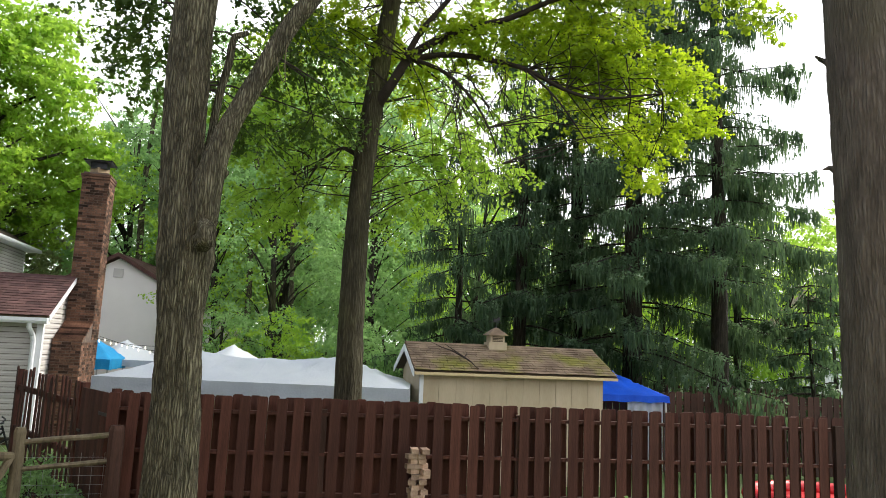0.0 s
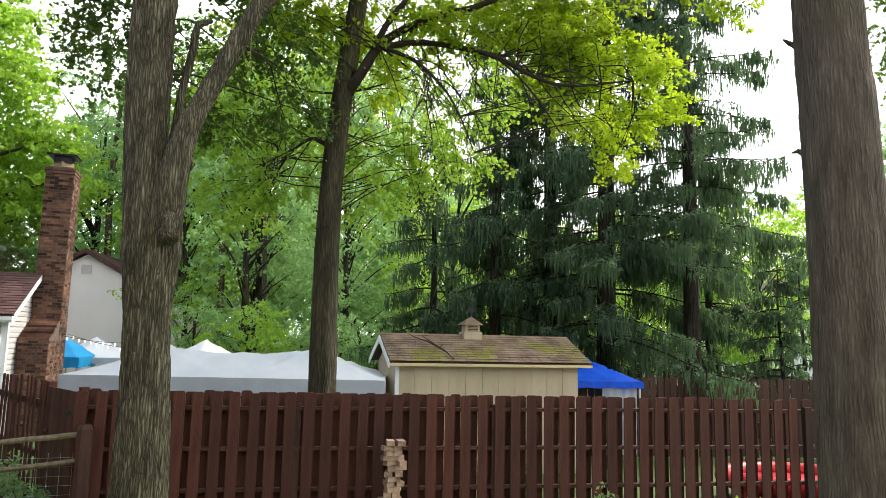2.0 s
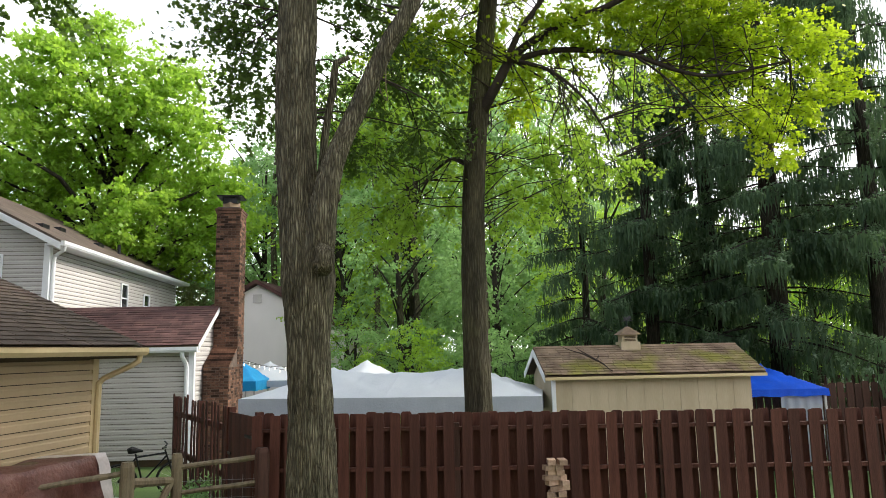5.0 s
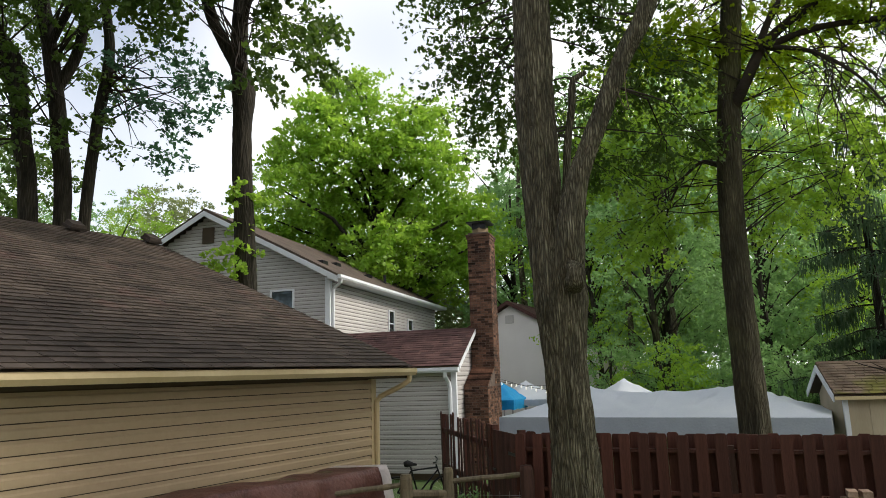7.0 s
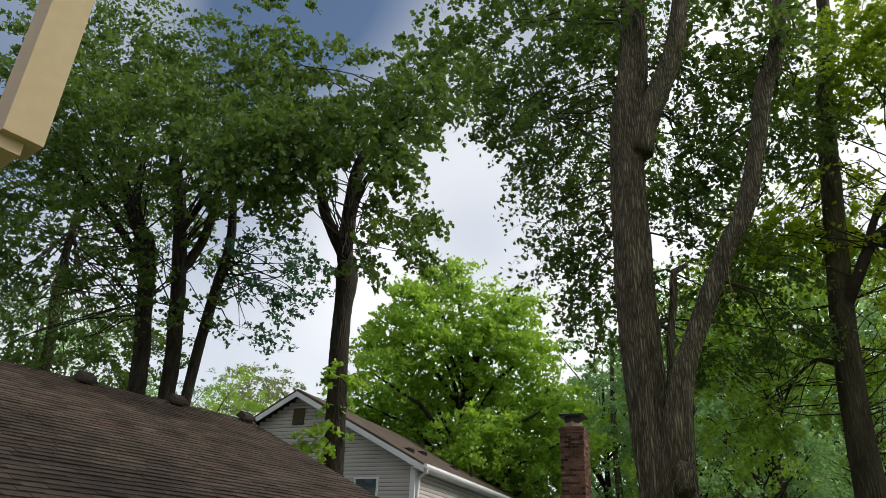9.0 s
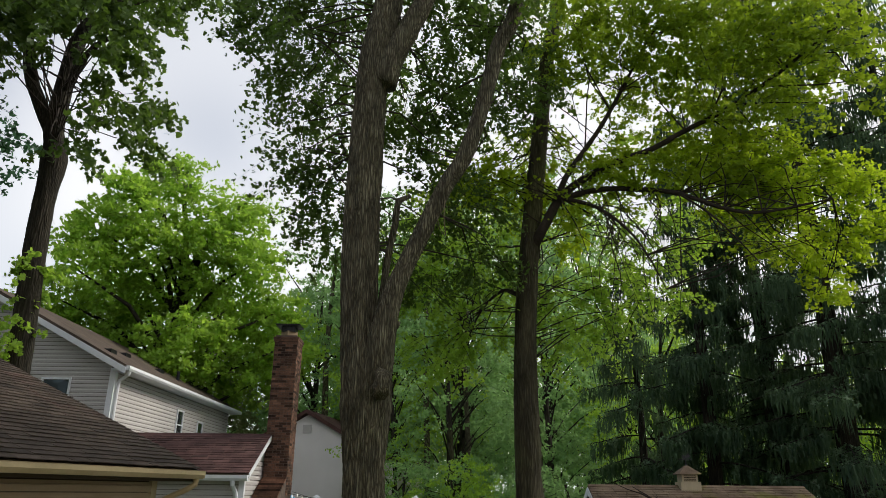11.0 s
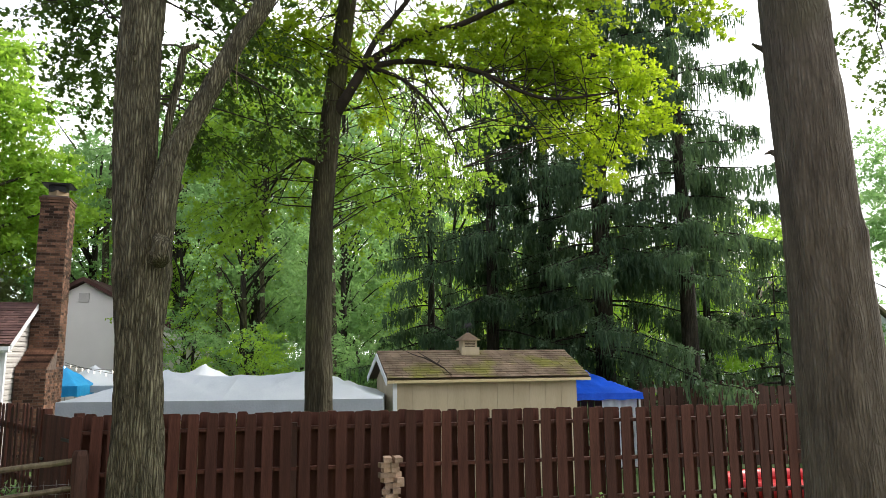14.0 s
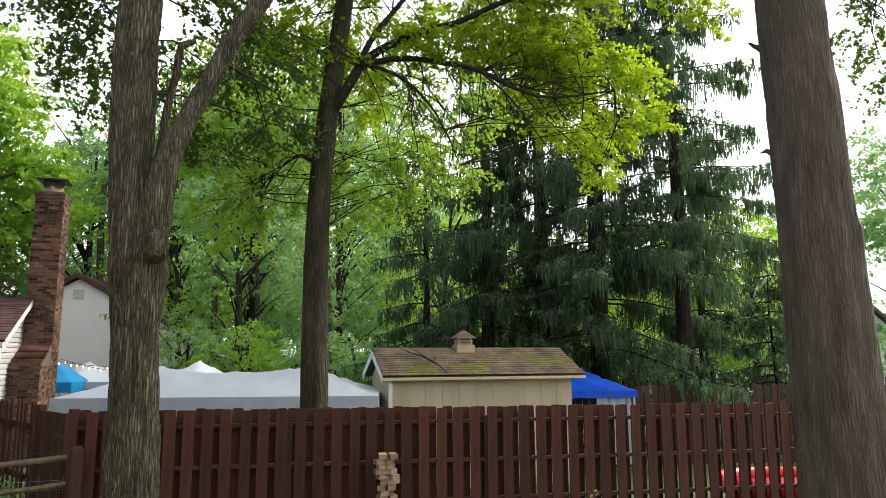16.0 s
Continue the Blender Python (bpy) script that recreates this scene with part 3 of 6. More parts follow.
part("porch_trim", Geo().box((-2.13, 0.55, 3.50), (-2.0, 0.66, 5.2)).box((-2.15, 0.53, 3.46), (-2.03, 0.62, 3.50)), BEIGE_TRIM, garage, "tan trim board hanging at the porch corner")
part("porch_roof", Geo().box((-3.4, -3.2, 5.2), (-2.0, 0.68, 5.3)), SHINGLE_FAR, garage)

# ---- two-storey house with a low wing and chimney ----
HA = 15.0
hu, hv = Vector((math.cos(radians(HA)), math.sin(radians(HA)), 0)), Vector((-math.sin(radians(HA)), math.cos(radians(HA)), 0))
HM = tilted(HA, -8.82, 15.69)          # the wing's front eave corner
house = thing("house", "grey vinyl-sided two-storey house with white trim", "house", HM)
W_E, W_R, W_D, W_L = 2.80, 3.83, 2.0, 7.0
part("wing_wall", Geo().box((-W_L, 0.28, -0.1), (-0.2, 2 * W_D - 0.3, W_E)), SHADE_BROWN, house, "wall behind the siding")
siding(house, GREYSIDE, Matrix.Translation((-W_L, 0.26, 0)), 0.1, W_E - 0.15, 0.122, lambda z: (0.0, W_L - 0.28))
end_m = Matrix.Translation((-0.17, 0, 0)) @ pose(0, 0, 0, 0, 0, 90)


def wing_end(z):
    if z < W_E - 0.05:
        return (0.36, 2 * W_D - 0.35)
    k = (z - W_E + 0.1) / (W_R - W_E) * W_D
    return (0.25 + k, 2 * W_D - 0.25 - k)


part("wing_gable", Geo().prism([(0.25, W_E - 0.1), (2 * W_D - 0.25, W_E - 0.1), (W_D, W_R - 0.08)], 0.06, end_m @ Matrix.Translation((0, 0.0, 0))), SHADE_BROWN, house)
siding(house, GREYSIDE, end_m, 0.1, W_R - 0.2, 0.122, wing_end)
part("corner_board", Geo().box((-0.28, 0.235, 0), (-0.145, 0.36, W_E - 0.05)), WHITE, house)
wing_roof = Geo()
wing_roof.prism([(0.0, W_E), (W_D, W_R), (2 * W_D, W_E), (2 * W_D, W_E - 0.09), (W_D, W_R - 0.1), (0.0, W_E - 0.09)], W_L, Matrix.Translation((0, 0, 0)) @ pose(0, 0, 0, 0, 0, 90))
part("wing_roof", wing_roof, SHADE_BROWN, house)
ws = math.atan2(W_R - W_E, W_D)
shingled(house, Matrix.Translation((-W_L, -0.03, W_E)) @ pose(0, 0, 0, math.degrees(ws), 0, 0), W_L + 0.02, W_D / math.cos(ws) + 0.03, 0.14, SHINGLE_RED, seed=5)
part("ridge_cap", Geo().prism([(-0.12, -0.06), (0, 0.03), (0.12, -0.06), (0, -0.01)], W_L, Matrix.Translation((0, W_D, W_R + 0.03)) @ pose(0, 0, 0, 0, 0, 90)), SHINGLE_RED, house)
part("rake_board", Geo().prism([(0.0, W_E - 0.10), (0.0, W_E + 0.01), (W_D, W_R + 0.01), (2 * W_D, W_E + 0.01), (2 * W_D, W_E - 0.10), (W_D, W_R - 0.12)], 0.025, pose(0.025, 0, 0, 0, 0, 90)), WHITE, house)
gutter(house, Matrix.Translation((-W_L, 0.0, W_E - 0.15)), W_L, WHITE)
part("soffit", Geo().box((-W_L, 0.0, W_E - 0.16), (-0.03, 0.27, W_E - 0.13)), WHITE, house)
bent_pipe(house, [(-0.36, -0.05, W_E - 0.16), (-0.36, -0.04, W_E - 0.26), (-0.32, 0.14, W_E - 0.42), (-0.30, 0.17, W_E - 0.55), (-0.30, 0.17, 0.05)], WHITE, 0.055)

# main block, in the wing's frame: its near corner, gable half width, length
MX, MY, M_W, M_L, M_E, M_R = -4.83, 2.65, 4.45, 11.7, 5.85, 8.25
part("main_wall", Geo().box((MX - 2 * M_W, MY + 0.02, -0.1), (MX - 0.02, MY + M_L, M_E + 0.05)), SHADE_BROWN, house, "wall behind the siding")
siding(house, GREYSIDE, Matrix.Translation((0, MY, 0)), 2.6, M_R - 0.25, 0.122, lambda z: (MX - 2 * M_W, MX - 0.12) if z < M_E else (MX - 2 * M_W + (z - M_E + 0.1) / (M_R - M_E) * M_W, MX - (z - M_E + 0.1) / (M_R - M_E) * M_W))
part("main_gable", Geo().prism([(MX - 2 * M_W, M_E), (MX, M_E), (MX - M_W, M_R - 0.1)], 0.06, Matrix.Translation((0, MY + 0.01, 0))), SHADE_BROWN, house)
siding(house, GREYSIDE, Matrix.Translation((MX, MY, 0)) @ pose(0, 0, 0, 0, 0, 90), 2.2, M_E - 0.2, 0.122, lambda z: (0.12, M_L))
part("corner_board", Geo().box((MX - 0.14, MY - 0.025, 2.0), (MX + 0.025, MY + 0.14, M_E - 0.1)), WHITE, house, "wide white corner trim")
main_roof = Geo()
main_roof.prism([(MX + 0.42, M_E - 0.05), (MX - M_W, M_R + 0.12), (MX - 2 * M_W - 0.42, M_E - 0.05), (MX - 2 * M_W - 0.42, M_E - 0.17), (MX - M_W, M_R), (MX + 0.42, M_E - 0.17)], M_L + 0.6, Matrix.Translation((0, MY - 0.3, 0)))
part("main_roof", main_roof, SHINGLE_FAR, house, "dark brown shingle roof")
part("rake_board", Geo().prism([(MX + 0.42, M_E - 0.31), (MX + 0.42, M_E - 0.12), (MX - M_W, M_R + 0.02), (MX - 2 * M_W - 0.42, M_E - 0.12), (MX - 2 * M_W - 0.42, M_E - 0.31), (MX - M_W, M_R - 0.16)], 0.03, Matrix.Translation((0, MY - 0.34, 0))), WHITE, house)
part("soffit", Geo().box((MX, MY - 0.3, M_E - 0.2), (MX + 0.40, MY + M_L + 0.3, M_E - 0.17)), WHITE, house)
gutter(house, Matrix.Translation((MX + 0.40, MY - 0.3, M_E - 0.19)) @ pose(0, 0, 0, 0, 0, 90), M_L + 0.6, WHITE)
bent_pipe(house, [(MX + 0.45, MY - 0.1, M_E - 0.2), (MX + 0.43, MY - 0.08, M_E - 0.3), (MX + 0.12, MY + 0.08, M_E - 0.45), (MX + 0.09, MY + 0.1, M_E - 0.6), (MX + 0.09, MY + 0.1, 2.4)], WHITE, 0.05)
side_m = Matrix.Translation((MX, MY, 0)) @ pose(0, 0, 0, 0, 0, 90)
for along_wall, zz, hh in ((5.6, 4.15, 0.95), (7.9, 4.05, 0.85)):
    sash_window(house, side_m @ Matrix.Translation((along_wall, -0.012, zz)), 0.55, hh, WHITE)
sash_window(house, Matrix.Translation((MX - 1.65, MY - 0.012, 4.55)), 0.75, 0.85, WHITE, False)
part("gable_vent", Geo().box((MX - M_W - 0.22, MY - 0.06, M_R - 1.05), (MX - M_W + 0.22, MY, M_R - 0.5)), SHADE_BROWN, house, "louvred gable vent")
part("vent_pipe", Geo().tube([(MX - 0.9, MY + 7.4, 6.0), (MX - 0.9, MY + 7.4, 6.85)], [0.06, 0.06], seg=10), METAL, house, "dark plumbing vent pipe")
for k, yv in ((0.9, 1.2), (1.5, 3.6), (1.2, 6.0)):
    part("roof_vent", Geo().box((-0.2, -0.2, 0), (0.2, 0.2, 0.16)), METAL, house, m=Matrix.Translation((MX - k, MY + yv, M_E + k * 0.54 + 0.02)))

# brick chimney on the wing's end wall
chimney = thing("chimney", "tall red brick chimney with a metal cap", "chimney", HM @ Matrix.Translation((-0.13, 0.0, 0)))


def brick_shaft(g, x0, x1, y0, y1, z0, z1, rnd):
    z, row = z0, 0
    while z < z1 - 0.02:
        for side in range(3):
            L = (x1 - x0) if side == 0 else (y1 - y0)
            s = -0.105 if row % 2 else 0.0
            while s < L - 0.01:
                a, b, d = max(s, 0) + 0.005, min(s + 0.205, L - 0.002), rnd.uniform(-0.004, 0.005)
                if b - a > 0.03:
                    if side == 0:
                        g.box((x0 + a, y0 - 0.012 - d, z), (x0 + b, y0 + 0.02, z + 0.058))
                    elif side == 1:
                        g.box((x1 - 0.02, y0 + a, z), (x1 + 0.012 + d, y0 + b, z + 0.058))
                    else:
                        g.box((x0 + a, y1 - 0.02, z), (x0 + b, y1 + 0.012, z + 0.058)) if x0 + b < x1 else None
                s += 0.213
        z += 0.068
        row += 1


rb = random.Random(8)
CX0, CX1, CF, CB, C_TOP = 0.0, 0.644, 2.0, 2.75, 6.59
core, cb = Geo(), Geo()
core.box((CX0, CF, 2.2), (CX1, CB, C_TOP)).box((CX0, CF - 1.0, -0.1), (CX1, CB, 2.25))
core.add([(CX0, CF - 1.0, 2.25), (CX1, CF - 1.0, 2.25), (CX1, CB, 2.25), (CX0, CB, 2.25), (CX0, CF, 2.75), (CX1, CF, 2.75), (CX1, CB, 2.75), (CX0, CB, 2.75)], [(0, 1, 5, 4), (1, 2, 6, 5), (2, 3, 7, 6), (3, 0, 4, 7)])
part("core", core, MORTAR, chimney, "mortar joints")
brick_shaft(cb, CX0, CX1, CF, CB, 2.30, C_TOP, rb)
brick_shaft(cb, CX0, CX1, CF - 1.0, CB, 0.0, 2.25, rb)
for k in range(10):
    s = k / 10
    cb.box((CX0 + 0.004, CF - 1.01 + s, 2.25 + 0.5 * s), (CX1 + 0.01, CF - 0.90 + s, 2.305 + 0.5 * s))
cb.box((CX0 - 0.02, CF - 0.035, C_TOP - 0.13), (CX1 + 0.03, CB + 0.03, C_TOP - 0.07)).box((CX0 - 0.035, CF - 0.05, C_TOP - 0.06), (CX1 + 0.045, CB + 0.045, C_TOP))
part("bricks", cb, BRICK, chimney, "weathered red and brown bricks", kind="stuff")
part("crown", Geo().box((CX0 + 0.02, CF, C_TOP), (CX1 - 0.02, CB - 0.02, C_TOP + 0.05)), MORTAR, chimney)
flue = part("flue", Geo().tube([(0.32, 2.36, C_TOP + 0.05), (0.32, 2.36, C_TOP + 0.22)], [0.24, 0.24], seg=4), FLUE, chimney, "square clay flue")
cap = part("cap", Geo().box((-0.02, 2.02, C_TOP + 0.36), (0.66, 2.70, C_TOP + 0.395)).add([(-0.04, 2.0, C_TOP + 0.395), (0.68, 2.0, C_TOP + 0.395), (0.68, 2.72, C_TOP + 0.395), (-0.04, 2.72, C_TOP + 0.395), (0.32, 2.36, C_TOP + 0.45)], [(0, 1, 4), (1, 2, 4), (2, 3, 4), (3, 0, 4)]), METAL, chimney, "dark metal rain cap")
part("screen", Geo().box((0.12, 2.16, C_TOP + 0.2), (0.52, 2.56, C_TOP + 0.37)), METAL, cap, "dark wire screen")

# ---- pale gabled house further back ----
pale = thing("house", "plain pale-walled gabled house behind the party tents", "house", tilted(6, -13.6, 29.0, -0.13))
part("wall", Geo().prism([(-4.2, -0.1), (4.0, -0.1), (4.0, 3.55), (0, 5.75), (-4.2, 3.45)], 8.0), STUCCO, pale)
part("roof", Geo().prism([(4.35, 3.40), (0, 5.80), (-4.5, 3.33), (-4.5, 3.50), (0, 5.98), (4.35, 3.57)], 8.6, Matrix.Translation((0, -0.3, 0))), SHINGLE_RED, pale, "dark brown roof edge")
part("gable_vent", Geo().box((-0.2, -0.05, 4.95), (0.2, 0.0, 5.32)), GREYSIDE, pale, "grey louvred vent")

# ---- white house seen past the near trunk ----
white_house = thing("house", "white gabled house with white trim behind shrubs", "house", tilted(-4, 24.6, 40.0, -0.7))
part("wall", Geo().prism([(-3.6, -0.1), (3.6, -0.1), (3.6, 4.7), (0, 8.1), (-3.6, 4.7)], 9.0), WHITE, white_house)
part("roof", Geo().prism([(3.95, 4.45), (0, 8.2), (-3.95, 4.45), (-3.95, 4.68), (0, 8.45), (3.95, 4.68)], 9.8, Matrix.Translation((0, -0.4, 0))), GREYWOOD, white_house, "grey roof edge")
bent_pipe(white_house, [(3.5, -0.1, 4.5), (3.5, -0.1, 0)], WHITE, 0.06)
fg = Geo().box((-9.5, 0.5, -0.1), (-3.7, 7.0, 2.9)).prism([(-3.7, 2.9), (-9.7, 2.9), (-9.7, 3.0), (-3.7, 4.2)], 6.5, Matrix.Translation((0, 0.5, 0)))
part("side_wing", fg, WHITE, white_house)

# ---- garden shed ----
SM = tilted(13, -0.43, 12.92)
shed = thing("shed", "beige panelled garden shed with a mossy shingle roof", "shed", SM)
S_L, S_D, S_E, S_R = 4.08, 1.12, 2.06, 2.54
part("wall", Geo().box((0.16, 0.18, -0.1), (S_L - 0.21, 2 * S_D - 0.2, S_E - 0.05)), SHEDWALL, shed)
for k in range(11):
    x0 = 0.18 + k * 0.335
    part("panel", Geo().box((x0 + 0.002, 0.166, 0), (x0 + 0.331, 0.18, S_E - 0.08)), SHEDWALL, shed)
part("gable", Geo().prism([(0.18, S_E - 0.05), (2 * S_D - 0.2, S_E - 0.05), (S_D, S_R - 0.08)], S_L - 0.37, pose(S_L - 0.21, 0, 0, 0, 0, 90)), SHEDWALL, shed)
for x0 in (0.145,):
    part("corner_trim", Geo().box((x0, 0.145, 0), (x0 + 0.07, 0.21, S_E - 0.06)), WHITE, shed)
part("roof", Geo().prism([(0, S_E), (S_D, S_R), (2 * S_D, S_E), (2 * S_D, S_E - 0.05), (S_D, S_R - 0.06), (0, S_E - 0.05)], S_L, pose(S_L, 0, 0, 0, 0, 90)), SHADE_BROWN, shed)
part("rake_board", Geo().prism([(0, S_E - 0.11), (0, S_E), (S_D, S_R), (2 * S_D, S_E), (2 * S_D, S_E - 0.11), (S_D, S_R - 0.12)], 0.02, pose(0.0, 0, 0, 0, 0, 90)), WHITE, shed)
part("fascia", Geo().box((0.0, -0.045, S_E - 0.075), (S_L, -0.015, S_E - 0.022)), BEIGE_TRIM, shed, "pale eave board")
ss = math.atan2(S_R - S_E, S_D)
part("ridge_cap", Geo().prism([(-0.10, -0.05), (0, 0.02), (0.10, -0.05), (0, -0.01)], S_L, Matrix.Translation((S_L, S_D, S_R + 0.035)) @ pose(0, 0, 0, 0, 0, 90)), SHINGLE_SHED, shed)
cup = part("cupola", Geo().box((-0.19, -0.19, -0.12), (0.19, 0.19, 0.09)).box((-0.15, -0.15, 0.09), (0.15, 0.15, 0.23)), SHEDWALL, shed, "small louvred roof cupola", m=Matrix.Translation((1.90, S_D, S_R + 0.02)))
for k in range(4):
    part("louvre", Geo().box((-0.11, -0.158, 0.102 + k * 0.03), (0.11, -0.15, 0.118 + k * 0.03)), SHADE_BROWN, cup)
part("cupola_roof", Geo().add([(-0.22, -0.22, 0.23), (0.22, -0.22, 0.23), (0.22, 0.22, 0.23), (-0.22, 0.22, 0.23), (-0.03, -0.03, 0.39), (0.03, -0.03, 0.39), (0.03, 0.03, 0.39), (-0.03, 0.03, 0.39)], [(3, 2, 1, 0), (0, 1, 5, 4), (1, 2, 6, 5), (2, 3, 7, 6), (3, 0, 4, 7), (4, 5, 6, 7)]), SHINGLE_SHED, cup)
part("finial", Geo().tube([(0, 0, 0.34), (0, 0, 0.38), (0, 0, 0.41), (0, 0, 0.50)], [0.02, 0.035, 0.012, 0.006], seg=8), METAL, cup)
part("weather_vane", Geo().box((-0.14, -0.006, 0.50), (0.12, 0.006, 0.515)).prism([(0.02, 0.52), (0.10, 0.55), (0.06, 0.62), (0.0, 0.56), (-0.06, 0.60), (-0.05, 0.52)], 0.01).tube([(0, 0, 0.48), (0, 0, 0.62)], [0.006, 0.006], seg=6), METAL, cup, "dark bird-shaped weather vane")
stick = Geo()
twigs(stick, [(1.05, 0.28, S_E + 0.22)], [(0.75, 0.75, S_E + 0.47), (1.25, 0.02, S_E + 0.03), (1.12, 0.5, S_E + 0.33), (0.45, 0.85, S_E + 0.52)], 0.011, 4, 0.04)
tagged(part("fallen_branch", stick, TWIG, m=SM @ Matrix.Translation((0, 0, 0.03))), "thin fallen branch lying on the shed roof", "branch")


# ---- party tents ----
def canopy(name, label, m, bays, bay, depth, eave, peak, material, valance, sag=0.0, legs=True, pointed=False):
    """A pop-up tent: bays side by side along x, each with its own peak."""
    top = thing(name, label, "tent", m)
    n, g = 30, Geo()
    for b in range(bays):
        for i in range(n + 1):
            for j in range(n + 1):
                u, v = i / n * 2 - 1, j / n * 2 - 1
                d = max(abs(u), abs(v)) if not pointed else min(1.0, (abs(u) ** 1.4 + abs(v) ** 1.4) ** 0.71)
                h = (1 - d) ** (1.25 if pointed else 1.0)
                if bays > 1:
                    inner = u if b == 0 else -u
                    ridge = 1 - abs(v)
                    if inner > 0:
                        h = max(h, ridge * (1 - 0.22 * math.sin(min(inner, 1) * math.pi / 2)))
                droop = sag * math.sin(math.pi * min(1, d * 1.0)) * -1
                wr = -0.02 * abs(noise.noise((u * 4 + v * 2.5 + b * 3, v * 1.2, 11))) * (1 - d) ** 0.5 + 0.02 * noise.noise((u * 3 + b * 7, v * 3, 1)) * (1 - d) + 0.03 * noise.noise((u * 9 + b * 5, v * 2.5, 7)) * (1 - d) ** 0.6 - 0.025 * abs(noise.noise((u * 2.5 + v * 6, v * 5 - u * 2, 3 + b))) * (1 - d) ** 0.4
                g.v.append(((b + (u + 1) / 2) * bay, (v + 1) / 2 * depth, eave + (peak - eave) * h + droop + 1.7 * wr))
        k = b * (n + 1) ** 2
        for i in range(n):
            for j in range(n):
                g.f.append([k + i * (n + 1) + j, k + (i + 1) * (n + 1) + j, k + (i + 1) * (n + 1) + j + 1, k + i * (n + 1) + j + 1])
    part("roof", g, material, top, smooth=True)
    w, N = bays * bay, 24
    for a, b in (((0, 0), (w, 0)), ((w, 0), (w, depth)), ((w, depth), (0, depth)), ((0, depth), (0, 0))):
        q = Geo()
        for i in range(N + 1):
            s = i / N
            x, y = a[0] + (b[0] - a[0]) * s, a[1] + (b[1] - a[1]) * s
            off = 0.02 * math.sin(i * 1.9)
            q.v += [(x, y, eave), (x + off * 0.4, y - off, eave - valance - 0.01 * math.sin(i * 0.8))]
        q.f = [[2 * i, 2 * i + 1, 2 * i + 3, 2 * i + 2] for i in range(N)]
        part("valance", q, CANVAS_SHADE if material is CANVAS else material, top, smooth=True)
    if legs:
        for i in range(bays + 1):
            for y in (0.06, depth - 0.06):
                x = min(max(i * bay, 0.06), w - 0.06)
                part("leg", Geo().box((x - 0.02, y - 0.02, -0.05), (x + 0.02, y + 0.02, eave - 0.02)), STEEL, top)
    return top


canopy("party_tent", "large white double-peaked party tent behind the fence", tilted(1.5, -6.0, 12.2), 2, 2.76, 2.8, 1.75, 2.27, CANVAS, 0.32, 0.03)
canopy("party_tent", "white pointed tent standing further back", tilted(0, -7.35, 18.5), 1, 3.0, 3.0, 1.68, 2.33, CANVAS, 0.2, 0.0, pointed=True)
canopy("party_tent", "small white pointed tent beside the pale house", tilted(5, -11.8, 21.8), 1, 3.0, 3.0, 1.68, 2.3, CANVAS, 0.2, 0.0, pointed=True)
canopy("party_tent", "bright blue pop-up canopy behind the shed", tilted(10, 3.3, 14.9), 1, 1.76, 1.9, 1.66, 2.15, BLUE, 0.14, 0.02)
canopy("party_tent", "light blue market canopy beside the chimney", tilted(10, -11.25, 20.4), 1, 1.60, 1.8, 1.72, 2.42, SKYBLUE, 0.3, 0.0)
sheet = Geo()
for i in range(21):
    s = i / 20
    for z in (0.1, 0.8, 1.53):
        sheet.v.append((s * 0.95, 0.05 * math.sin(i * 1.3) * (1.6 - z), z))
sheet.f = [[i * 3 + k, i * 3 + k + 1, i * 3 + k + 4, i * 3 + k + 3] for i in range(20) for k in range(2)]
tagged(part("side_curtain", sheet, CLEAR, smooth=True, m=tilted(12, 4.1, 15.1) @ Matrix.Diagonal((0.88, 1, 1, 1))), "milky plastic curtain hanging under the blue canopy", "curtain")

# string lights
for k, (a, b, dip) in enumerate((((-8.75, 17.7, 2.36), (-6.1, 17.0, 2.28), 0.10), ((-8.8, 18.1, 2.40), (-6.3, 17.8, 2.08), 0.12))):
    pts = [tuple(Vector(a).lerp(Vector(b), i / 16) - Vector((0, 0, dip * math.sin(math.pi * i / 16)))) for i in range(17)]
    st = thing("string_lights", "string of small warm light bulbs hung between tents", "string lights", group="string lights")
    part("wire", Geo().tube(pts, [0.006] * 17, seg=5), RUBBER, st)
    for p in pts[1::2]:
        part("bulb", Geo().tube([(p[0], p[1], p[2] - 0.015), (p[0], p[1], p[2] - 0.04), (p[0], p[1], p[2] - 0.07), (p[0], p[1], p[2] - 0.09)], [0.008, 0.015, 0.015, 0.005], seg=8), BULB, st)


# ---- fences ----
def fence_board(w, h, t=0.018, ear=0.035):
    """A dog-eared board standing on z = 0, centred on x."""
    return Geo().prism([(-w / 2, 0), (w / 2, 0), (w / 2, h - ear), (w / 2 - ear, h), (-w / 2 + ear, h), (-w / 2, h - ear)], t)


rf = random.Random(21)
F_A, F_B = Vector((-3.756, 8.223, 0)), Vector((7.6, 9.665, 0))
F_ANG = math.degrees(math.atan2(F_B.y - F_A.y, F_B.x - F_A.x))
F_LEN = (F_B - F_A).length
FM = tilted(F_ANG, F_A.x, F_A.y)
fence = thing("fence", "dark red-brown shadowbox board fence with dog-eared tops", "fence", FM)
boards = [fence_board(0.122 + 0.003 * k, 1.80 + 0.006 * k, 0.018, 0.014 + 0.003 * k).mesh("fence_board") for k in range(3)]
F_PITCH = 0.2115
k, x = 0, 0.021
